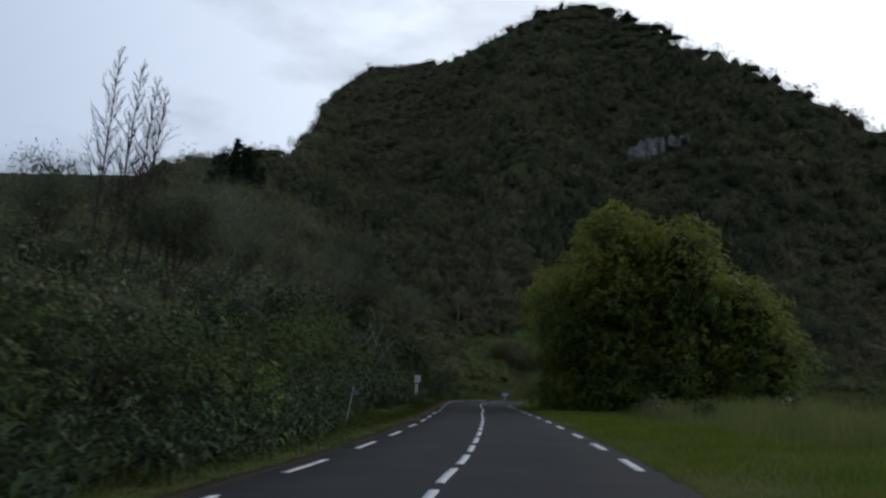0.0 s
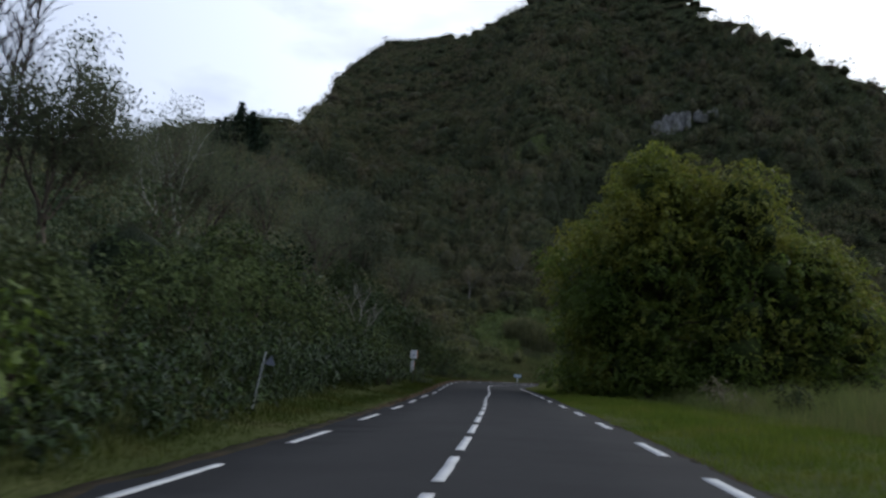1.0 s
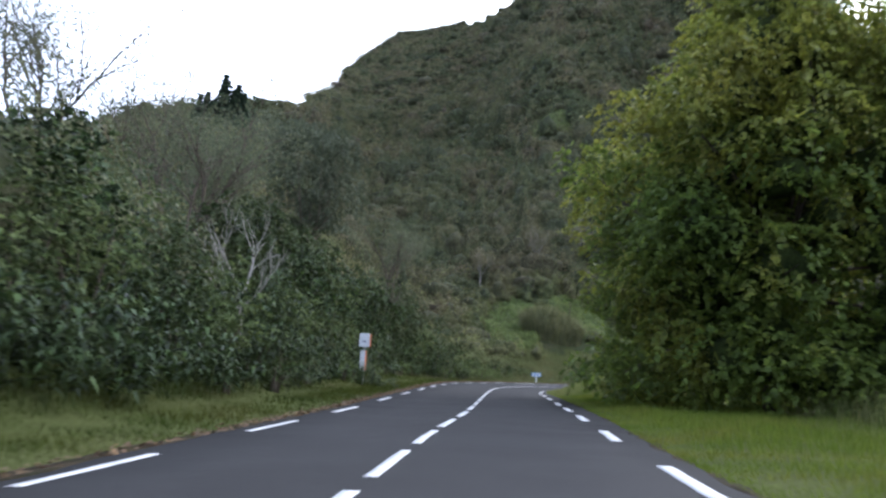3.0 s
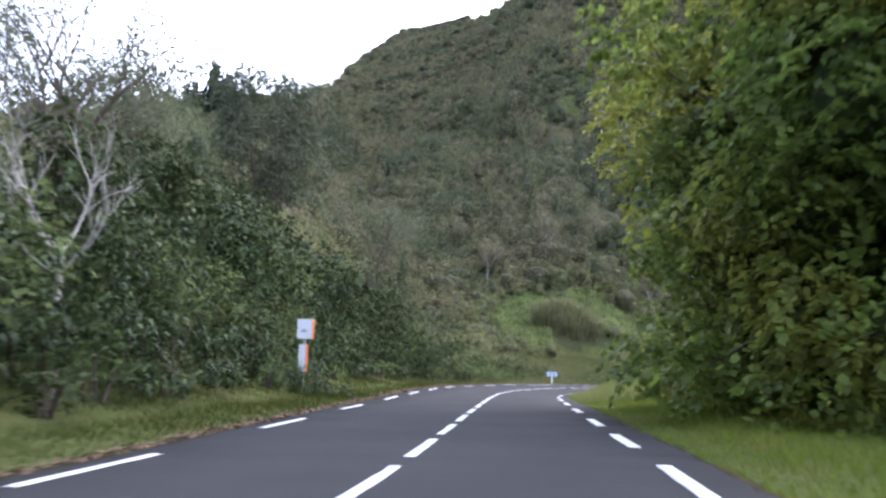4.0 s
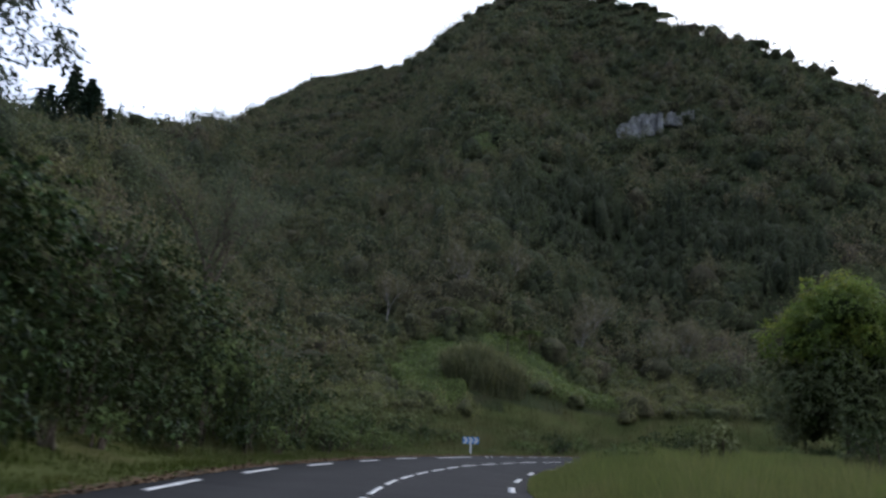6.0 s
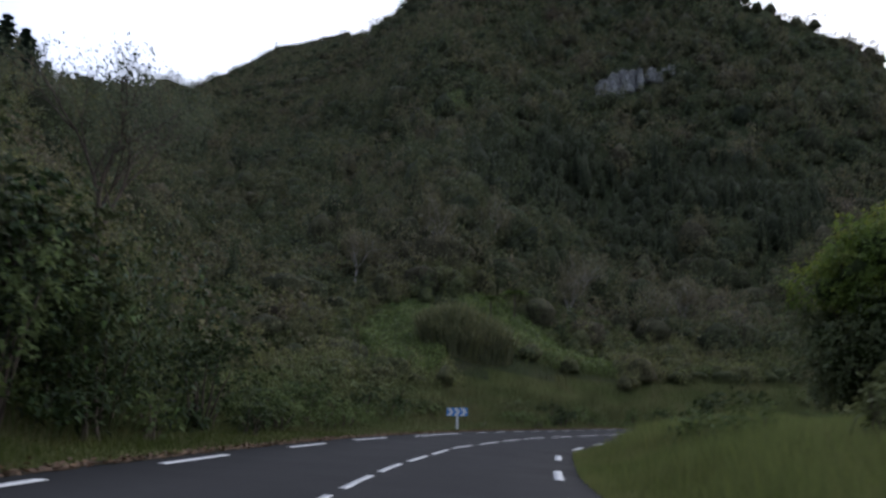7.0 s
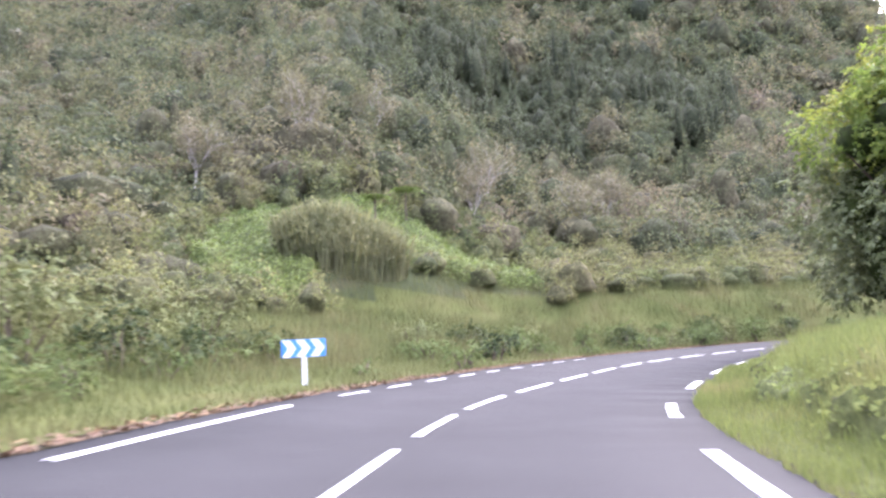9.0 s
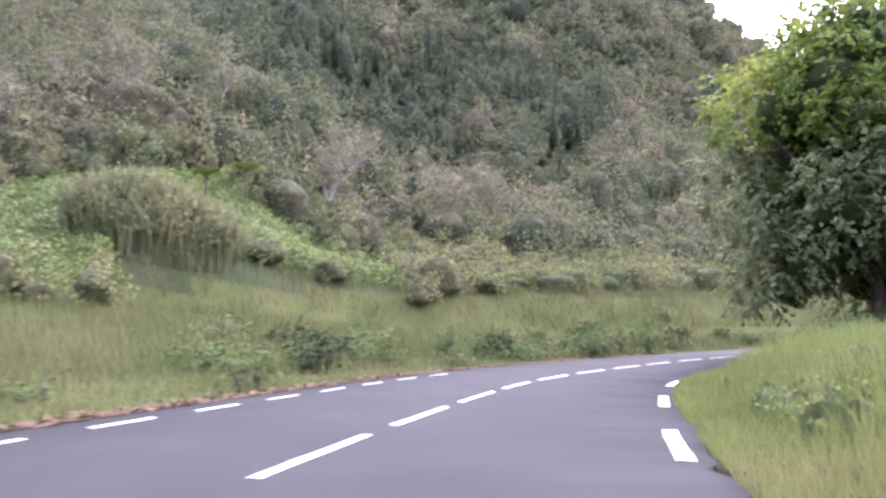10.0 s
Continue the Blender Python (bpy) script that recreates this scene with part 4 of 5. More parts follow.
def bank_thicket():
    def on_bank(x, y):
        d = off_road(x, y)
        az, r = polar(x, y)
        foot = np.interp(az, RA[:, 0], RA[:, 1])
        return (d < hedge_line(y) - 3.0) & (d > -105) & ((y < HUB[1]) | (az < -14) | ((az < -2) & (d < -36) & (r < foot + 45))) & (y < 300) & ((y < 118) | (d < -36))
    def front(x, y):
        return (0.25 + 0.75 * ease(3.0, 8.0, hedge_line(y) - off_road(x, y))) * np.interp(y, [15, 65], [0.25, 1.0]) * np.where((y > HUB[1]) & (off_road(x, y) > -34), 0.2 + 0.8 * ease(-13.5, -24, polar(x, y)[0]), 1.0)
    woods("bank_thicket", 18, (-60, 20, -20, 120), 2.7, lambda x, y: on_bank(x, y) & (off_road(x, y) > -38) & (y < 119), 6.0, 0.27, 36, M["thicket"], M["thicket_skin"], "tangled green shrubs and small trees on the roadside bank", "thicket", size=front, cuts=2)
    woods("bank_woods", 19, (-130, 15, -25, 300), 4.6, lambda x, y: on_bank(x, y) & (off_road(x, y) < -36), 5.0, 0.75, 2.8, M["forest"], M["forest_skin"], "green woods on the upper bank", "forest")


bank_thicket()


def branches(rng, start, way, length, radius, depth, spread=0.7, lift=0.25, splits=3):
    """Limbs that fork and taper; returns their paths and tips."""
    paths, tips = [], []
    p, d = np.array(start, float), np.array(way, float)
    path = [(p.copy(), radius)]
    steps = 5
    for k in range(steps):
        d = d + rng.normal(size=3) * 0.12 + np.array([0, 0, lift * 0.15])
        d /= np.linalg.norm(d)
        p = p + d * length / steps
        path.append((p.copy(), radius * (1 - 0.55 * (k + 1) / steps)))
        if depth > 0 and k >= 1:
            for _ in range(splits if k == steps - 1 else 1):
                side = rng.normal(size=3)
                side -= d * side.dot(d)
                side /= np.linalg.norm(side)
                w = d + side * spread * rng.uniform(0.6, 1.3) + np.array([0, 0, lift * 0.3])
                a, b = branches(rng, p, w / np.linalg.norm(w), length * rng.uniform(0.45, 0.7), radius * 0.45, depth - 1, spread, lift, splits)
                paths += a
                tips += b
    paths.append(path)
    tips.append(p)
    return paths, tips


def broad_tree(name, at, tall, lobes, material, label, category, seed, leaf=0.24, per=1500, trunk_r=0.25, droop=0.3, lean=(0, 0), tip="maple_top"):
    """A leafy tree: trunk with limbs to each lobe of its crown; lobes are (x, y, z, rx, ry, rz) from the base."""
    rng = np.random.default_rng(seed)
    x, y = at
    z = float(height(np.array([x]), np.array([y]))[0]) - 0.1
    tree = thing(name, label, category, at=(x, y, z))
    fork = np.array([lean[0], lean[1], tall * 0.28])
    tops = []
    paths = [[(np.array([0, 0, 0.0]), trunk_r * 1.35), (fork * 0.3, trunk_r), (fork, trunk_r * 0.8)]]
    vs, fs, base = [], [], 0
    for q, (lx, ly, lz, rx, ry, rz) in enumerate(lobes):
        c = np.array([lx, ly, lz])
        if q % 3 == 0:
            mid = fork * 0.5 + c * 0.5 + rng.normal(size=3) * 0.5
            paths.append([(fork, trunk_r * 0.45), (mid, trunk_r * 0.28), (c * 0.9, trunk_r * 0.1), (c + rng.normal(size=3) * 0.4, 0.015)])
        n = int(per * (rx * ry * rz) ** (2 / 3) / 6)
        p, nrm = lobe_points(rng, c, (rx, ry, rz), n, 0.6)
        ok = p[:, 2] > 0.1
        p, nrm = p[ok], nrm[ok]
        m = max(6, len(p) // 11)
        v, f = sprays(rng, p[:m], nrm[:m], 1.0 * (leaf / 0.27), leaf, leaf * 0.72, 11, droop)
        # upper lobes get the tip material, a sunlit top put into the colour
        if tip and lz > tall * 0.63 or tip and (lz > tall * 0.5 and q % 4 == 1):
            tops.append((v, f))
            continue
        vs.append(v)
        fs.append(f + base)
        base += len(v)
    tv, tf = tubes(paths)
    piece("trunk", poly_mesh("trunk", tv, tf, M["bark"], True), tree, "brown forking trunk with limbs")
    piece("crown", poly_mesh("crown", np.concatenate(vs), np.concatenate(fs), material), tree)
    # leaves deep in the crown, their shade painted into the colour
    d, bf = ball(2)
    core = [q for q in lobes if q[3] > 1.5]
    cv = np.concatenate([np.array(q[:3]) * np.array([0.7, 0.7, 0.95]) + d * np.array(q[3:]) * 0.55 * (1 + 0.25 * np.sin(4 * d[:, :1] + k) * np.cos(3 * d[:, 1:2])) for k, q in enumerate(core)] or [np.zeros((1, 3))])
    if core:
        piece("inner_foliage", poly_mesh("inner_foliage", cv, np.concatenate([bf + k * len(d) for k in range(len(core))]), M["maple_skin"], True, np.full(len(cv), 0.4)), tree, "inner leaves with crown shade put into their colour")
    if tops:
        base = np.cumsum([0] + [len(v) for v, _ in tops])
        piece("crown_top", poly_mesh("crown_top", np.concatenate([v for v, _ in tops]), np.concatenate([f + b for (_, f), b in zip(tops, base)]), M[tip]), tree, "yellow upper crown leaves, light through them put into the colour")
    return tree


def round_lobes(rng, n, r, z0, z1, size, squash=0.8):
    """Lobes of a rounded crown between two heights."""
    out_ = []
    for k in range(n):
        u = (k + 0.5) / n
        z = z0 + (z1 - z0) * u
        w = r * math.sin(math.pi * min(0.93, 0.25 + 0.7 * u)) if u > 0.12 else r * 0.85
        a = k * 2.4 + rng.uniform(-0.4, 0.4)
        s = size * rng.uniform(0.7, 1.3)
        w *= rng.uniform(0.8, 1.14)
        out_.append((w * 0.8 * math.cos(a), w * 0.8 * math.sin(a), z, s, s, s * squash))
    for k in range(9):
        z = z0 + (z1 - z0) * (0.08 + 0.8 * k / 8)
        a = k * 2.1
        out_.append((r * 0.34 * math.cos(a), r * 0.34 * math.sin(a), z, r * 0.42, r * 0.42, r * 0.36))
    return out_


def skirt(r):
    """Low boughs that hang to the grass all round."""
    return [(r * (0.8 + 0.12 * (k % 3)) * math.cos(k * 0.63), r * (0.8 + 0.12 * (k % 3)) * math.sin(k * 0.63), 1.1 + 0.5 * (k % 2), 1.5, 1.5, 1.25) for k in range(10)]


def right_trees():
    rng = np.random.default_rng(21)
    big = round_lobes(rng, 58, 7.4, 1.5, 17.8, 1.75) + skirt(6.4) + [(-3.5, 1, 3.0, 2.2, 2.2, 1.8), (-4.4, -2, 5.5, 2.0, 2.0, 1.8), (-3, -4, 2.2, 2.2, 2.0, 1.7), (1, -5, 2.0, 2.4, 2.0, 1.7), (4, -4.5, 2.2, 2.2, 2.0, 1.7),
                                                       (0, 0, 18.6, 1.5, 1.5, 1.6), (-1.2, -1.5, 17.4, 1.4, 1.4, 1.3), (-4.5, 3.5, 12.5, 1.8, 1.8, 1.5)]
    # shoots that break the outline of the crown
    for k in range(22):
        a, h = k * 2.4, 6.0 + 11.5 * ((k * 0.37) % 1.0)
        w = 7.9 * math.sin(math.pi * min(0.93, 0.25 + 0.7 * (h - 1.5) / 16.3)) * 0.98
        big.append((w * math.cos(a), w * math.sin(a), h + 0.9, 0.75 + 0.3 * (k % 3), 0.75 + 0.3 * (k % 3), 1.2))
    broad_tree("roadside_tree", (16.4, 76.5), 17.5, big, M["maple"], "large yellow-green leafy tree beside the road", "tree", 31, per=2100, leaf=0.27)
    side = round_lobes(rng, 34, 4.4, 1.4, 13.5, 1.7) + skirt(4.2) + [(-3.8, -1, 2.2, 1.6, 2.0, 1.6), (-3.4, 1.5, 3.2, 1.6, 1.8, 1.6), (-4.2, 0, 6.5, 1.7, 2.0, 1.7), (-4.2, -2, 10.0, 1.8, 1.8, 1.5), (-4.6, 1, 12.5, 1.8, 1.8, 1.4), (-5.4, 0, 9.0, 1.5, 1.7, 1.3), (-5.6, 1.6, 11.0, 1.5, 1.6, 1.3), (-5.0, -3.5, 7.5, 1.6, 1.6, 1.4), (-5.2, -5.5, 5.0, 1.6, 1.6, 1.4)]
    broad_tree("roadside_tree", (15.6, 84.0), 13.0, side, M["maple"], "yellow-green leafy tree overhanging the grass verge", "tree", 32, per=2100, leaf=0.26)
    mid_tree = round_lobes(rng, 42, 5.2, 1.3, 16.6, 1.8) + skirt(5.0) + [(0.3, 0, 17.2, 1.2, 1.2, 1.5), (1.6, -1, 16.4, 1.1, 1.1, 1.3), (-2.0, -0.5, 15.8, 1.2, 1.2, 1.3)]
    broad_tree("roadside_tree", (22.2, 73.6), 16.6, mid_tree, M["maple"], "tall yellow-green leafy tree standing among its neighbours", "tree", 35, per=1100)
    low = round_lobes(rng, 36, 5.4, 1.4, 12.2, 1.8) + skirt(5.0) + [(-2, -4, 1.8, 2.2, 2.0, 1.6), (3, -4, 2.0, 2.2, 2.0, 1.6)]
    broad_tree("roadside_tree", (28.0, 75.0), 12.5, low, M["maple"], "lower yellow-green leafy tree in the meadow", "tree", 33, per=1400, leaf=0.27)
    bend = round_lobes(rng, 46, 8.3, 3.0, 17.5, 2.2)
    # tip paints the lit yellow-green top onto the greyer crown
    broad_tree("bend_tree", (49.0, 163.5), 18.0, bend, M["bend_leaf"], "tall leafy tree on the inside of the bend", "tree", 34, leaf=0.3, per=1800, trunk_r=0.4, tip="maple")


right_trees()


def sparse_tree(name, at, tall, crown_r, seed, material, bark, label, leaf=0.21, per_tip=26, lean=(0.0, 0.0), leafy=1.0, depth=3, limbs=5, low=0.3, thick=1.0, spread=0.6):
    """A thin open tree: forking limbs with loose sprays of leaves at their tips."""
    rng = np.random.default_rng(seed)
    x, y = at
    z = float(height(np.array([x]), np.array([y]))[0]) - 0.1
    tree = thing(name, label, "tree", at=(x, y, z))
    fork = np.array([lean[0] * 0.5, lean[1] * 0.5, tall * low])
    r0 = 0.018 * tall * thick
    paths = [[(np.zeros(3), r0 * 1.3), (fork * 0.5 + rng.normal(size=3) * 0.12, r0 * 1.05), (fork, r0 * 0.85)]]
    tips = []
    for k in range(limbs):
        a = k * 6.28 / limbs + rng.uniform(-0.3, 0.3)
        w = np.array([math.cos(a) * crown_r / tall * 1.3 + lean[0] / tall, math.sin(a) * crown_r / tall * 1.3 + lean[1] / tall, 0.9])
        p, t = branches(rng, fork * rng.uniform(0.75, 1.0), w / np.linalg.norm(w), tall * rng.uniform(0.3, 0.42), r0 * 0.5, depth - 1, spread, 0.3, 2)
        paths += p
        tips += t
    tv, tf = tubes(paths, 5)
    piece("trunk", poly_mesh("trunk", tv, tf, bark, True), tree, "slender forking trunk and limbs")
    if leafy > 0:
        t = np.array(tips)
        t = t[rng.random(len(t)) < leafy]
        c = np.repeat(t, per_tip, 0) + rng.normal(size=(len(t) * per_tip, 3)) * np.array([0.5, 0.5, 0.42]) * (tall / 12) ** 0.5
        v, f = leaf_cards(rng, c, rng.normal(size=c.shape), leaf, leaf * 0.45, False, 0.4)
        piece("crown", poly_mesh("crown", v, f, material), tree, "loose open foliage")
    return tree


def tree_fern(at, tall, r, seed):
    """A thin dark trunk under a flat dome of arching fronds."""
    rng = np.random.default_rng(seed)
    x, y = at
    tree = thing("tree_fern", "light green tree fern with a thin dark trunk", "tree fern", at=(x, y, float(height(np.array([x]), np.array([y]))[0]) - 0.1))
    top = np.array([0.1, 0.0, tall])
    tv, tf = tubes([[(np.zeros(3), 0.14), (top * 0.5, 0.1), (top, 0.09)]])
    piece("trunk", poly_mesh("trunk", tv, tf, M["bark"], True), tree)
    vs = []
    for k in range(30):
        a = k * 2.4 + rng.uniform(-0.2, 0.2)
        out, side = np.array([math.cos(a), math.sin(a), 0]), np.array([-math.sin(a), math.cos(a), 0])
        ln = r * rng.uniform(0.8, 1.15)
        for t in np.linspace(0.06, 1.0, 12):
            c = top + out * ln * t + np.array([0, 0, 0.55 * math.sin(math.pi * min(1.0, t * 0.75)) - 0.55 * t * t])
            w = 0.55 * math.sin(math.pi * (0.12 + 0.85 * t)) * rng.uniform(0.85, 1.1)
            for d in (-1, 1):
                tip = c + side * d * w + out * 0.14 - np.array([0, 0, 0.12])
                vs += [c - out * 0.05, c + out * 0.08, tip]
    v = np.array(vs)
    piece("fronds", poly_mesh("fronds", v, np.arange(len(v)).reshape(-1, 3), M["lime"]), tree, "arching light green fronds")


def slim_tree(at, tall, lean, seed):
    """A slender leafless tree: one straight stem with many fine rising twigs."""
    rng = np.random.default_rng(seed)
    x, y = at
    tree = thing("leafless_tree", "tall thin nearly leafless tree above the bank", "tree", at=(x, y, float(height(np.array([x]), np.array([y]))[0]) - 0.1))
    way = np.array([lean, 0.0, tall])
    stem = [(way * u + rng.normal(size=3) * 0.06, 0.08 * (1 - u) + 0.015) for u in np.linspace(0, 1, 8)]
    limbs, twigs = [], []
    for k in range(46):
        u = 0.34 + 0.62 * (k + rng.random()) / 46
        a = k * 2.4
        ln = (0.3 + 2.9 * (1 - u)) * rng.uniform(0.7, 1.2)
        w = np.array([math.cos(a) * 0.55, math.sin(a) * 0.55, 1.0])
        p = [way * u]
        for _ in range(3):
            w = w + rng.normal(size=3) * 0.1
            p.append(p[-1] + w * ln / 3)
        limbs.append([(q, r) for q, r in zip(p, (0.032, 0.026, 0.02, 0.012))])
        for q in range(7):
            b = p[1 + q % 3]
            e = b + (w + rng.normal(size=3) * 0.45) * ln * rng.uniform(0.2, 0.4)
            twigs.append([(b, 0.018), ((b + e) / 2 + rng.normal(size=3) * 0.03, 0.015), (e, 0.01)])
    tv, tf = tubes([stem], 6)
    piece("trunk", poly_mesh("trunk", tv, tf, M["bark"], True), tree)
    tv, tf = tubes(limbs + twigs, 3)
    tagged(piece("twig_spray", poly_mesh("twig_spray", tv, tf, M["bark"], True), tree, "fine rising bare twigs"), kind="stuff")


def left_trees():
    F, B, P = M["feather"], M["bark"], M["pale_bark"]
    for k, (x, y, h, lean) in enumerate(((-19.2, 45.5, 16.6, 0.8), (-18.1, 45.2, 16.0, 1.3), (-17.4, 46.0, 15.4, 1.2), (-16.6, 45.6, 14.8, 1.1))):
        slim_tree((x, y), h, lean, 60 + k)
    sparse_tree("bank_tree", (-14.4, 45.5), 11.0, 2.8, 63, F, B, "open feathery grey-green tree on the bank", per_tip=80, limbs=5)
    sparse_tree("bank_tree", (-22.5, 47.0), 9.5, 3.0, 64, F, B, "open feathery grey-green tree on the bank", per_tip=40, limbs=4)
    sparse_tree("leaning_tree", (-18.5, 62.0), 11.0, 2.6, 65, F, B, "leaning open tree above the thicket", lean=(4.0, 1.0), per_tip=36, limbs=4)
    sparse_tree("bank_tree", (-20.0, 75.0), 14.5, 2.0, 66, F, P, "tall open feathery tree above the thicket", per_tip=30, limbs=3)
    sparse_tree("bank_tree", (-21.0, 84.0), 17.0, 3.0, 67, F, B, "open feathery tree above the thicket", per_tip=44, limbs=4)
    sparse_tree("bank_tree", (-18.0, 95.0), 16.5, 2.6, 73, F, B, "open feathery tree above the thicket", per_tip=44, limbs=4)
    sparse_tree("bank_tree", (-11.5, 84.0), 14.0, 2.6, 68, F, B, "tall open dark-limbed tree above the thicket", per_tip=34, limbs=4)
    crown = np.random.default_rng(75)
    tall_lobes = [(np.clip(crown.normal(), -1.6, 1.6) * 2.3, np.clip(crown.normal(), -1.6, 1.6) * 2.3, crown.uniform(9.0, 18.6), *(crown.uniform(0.8, 1.4),) * 2, crown.uniform(0.6, 1.1)) for _ in range(76)]
    broad_tree("bank_tree", (-11.5, 110.0), 19.0, tall_lobes, M["grey_leaf"], "tall open grey-green tree above the road bank", "tree", 69, leaf=0.19, per=2600, trunk_r=0.2, tip=None)
    sparse_tree("bank_tree", (-15.0, 97.0), 14.0, 3.8, 70, F, B, "tall leafy grey-green tree beside the road bank", leaf=0.25, per_tip=50)
    rng = np.random.default_rng(72)
    for k, (x, y, h, r) in enumerate(((-6.6, 91.0, 7.0, 2.4), (-8.2, 96.0, 8.5, 2.8), (-7.4, 101.5, 8.0, 2.6), (-9.5, 90.0, 9.0, 3.0), (-5.4, 107.0, 7.5, 2.4), (-4.6, 113.0, 7.6, 2.4), (-3.6, 119.0, 6.6, 2.2), (-7.5, 78.5, 7.0, 2.5), (-9.0, 66.0, 7.0, 2.6), (-9.6, 56.0, 6.5, 2.5))):
        lobes = round_lobes(rng, 18, r, 1.2, h * 0.92, 0.42 * r)
        broad_tree("small_tree", (x, y), h, lobes, M["shrub"] if k % 2 else M["broadleaf"], "small dark green leafy tree in the bank thicket", "tree", 400 + k, leaf=0.26, per=900, trunk_r=0.12, tip=None)
    sparse_tree("dead_tree", (-5.6, 74.8), 6.2, 4.6, 71, F, P, "dead pale bare tree with spreading limbs in the thicket", leafy=0.0, depth=3, limbs=5, low=0.45)
    for k, (x, y, h) in enumerate(((-5.2, 110.5, 7.5), (-5.4, 115.0, 7.5), (-4.2, 120.0, 6.5))):
        sparse_tree("bare_tree", (x, y), h, 3.2, 95 + k, F, B, "twiggy brown nearly bare small tree in the thicket", leafy=0.3, depth=3, limbs=8, per_tip=8)
    for k, (x, y, h) in enumerate(((14, 217, 10.5), (23, 226, 10.0), (37, 222, 11.0), (46, 214, 9.5), (2, 212, 9.0), (33, 214, 8.5), (53, 222, 9.5))):
        sparse_tree("pale_tree", (x, y), h, 2.4, 80 + k, M["dry_scrub"], P, "pale dry feathery small tree on the lower slope", leaf=0.36, per_tip=16)
    tree_fern((23.4, 204.8), 4.3, 1.9, 90)
    tree_fern((19.7, 201.0), 3.6, 1.6, 91)
    sparse_tree("bank_tree", (-7.7, 136.6), 14.5, 2.4, 74, F, B, "tall thin open tree at the end of the bank", per_tip=40, limbs=4, low=0.45)


left_trees()


def conifer(at, tall, seed):
    rng = np.random.default_rng(seed)
    x, y = at
    z = float(height(np.array([x]), np.array([y]))[0]) - 0.2
    tree = thing("conifer", "dark pointed conifer on the ridge", "tree", "conifers on the ridge", at=(x, y, z))
    tv, tf = tubes([[(np.zeros(3), 0.014 * tall), (np.array([0, 0, tall * 0.5]), 0.009 * tall), (np.array([0, 0, tall * 0.98]), 0.02)]])
    piece("trunk", poly_mesh("trunk", tv, tf, M["bark"], True), tree)
    n = int(170 * tall)
    u = rng.random(n) ** 0.8
    tier = np.floor(u * 13) / 13 + 0.25 * (u * 13 - np.floor(u * 13)) / 13
    a = rng.uniform(0, 6.28, n)
    reach = (0.3 * tall * (1 - tier) + 0.4) * rng.uniform(0.15, 1, n) ** 0.6 * (0.75 + 0.4 * np.sin(3 * a + 9 * tier))
    c = np.stack([np.cos(a) * reach, np.sin(a) * reach, tall * (0.12 + 0.86 * tier) - 0.25 * reach], 1)
    v, f = leaf_cards(rng, c, np.tile([0, 0, 1.0], (n, 1)), 0.07 * tall, 0.028 * tall, False, 0.35, 0.5)
    piece("needles", poly_mesh("needles", v, f, M["conifer"]), tree)


for q, (cx, cy, ch) in enumerate(((-77, 256, 15), (-73, 258, 20), (-69.5, 259, 17), (-67, 257, 15), (-80, 258, 14), (-71.5, 262, 15), (-64.5, 259, 11), (-62.5, 279, 10), (-58, 281, 9), (-49, 292, 6), (-45, 296, 6.5))):
    conifer((cx, cy), ch, 200 + q)


def cliff():
    """Pale rock face broken into upright columns."""
    rng = np.random.default_rng(77)
    face = thing("cliff", "pale grey bare rock face in the forested slope", "cliff")
    for k in range(16):
        x = 73.5 + k * 1.8 + rng.uniform(-0.4, 0.4)
        y = 344 + 0.25 * (x - 75.5) + rng.uniform(-1, 1)
        z = float(height(np.array([x]), np.array([y]))[0])
        tall = rng.uniform(5, 8) * (1.0 if k < 9 else 0.55)
        if k in (9, 10, 13):
            continue
        bm = box((rng.uniform(1.4, 2.6), 5.0, tall), (x, y + 1.5, z + tall * 0.45 + rng.uniform(0, 2)), 0.25)
        bmesh.ops.subdivide_edges(bm, edges=bm.edges[:], cuts=2, use_grid_fill=True)
        for v in bm.verts:
            v.co += Vector(rng.normal(size=3)) * 0.3
        part("rock", bm, M["rock"], face)


cliff()


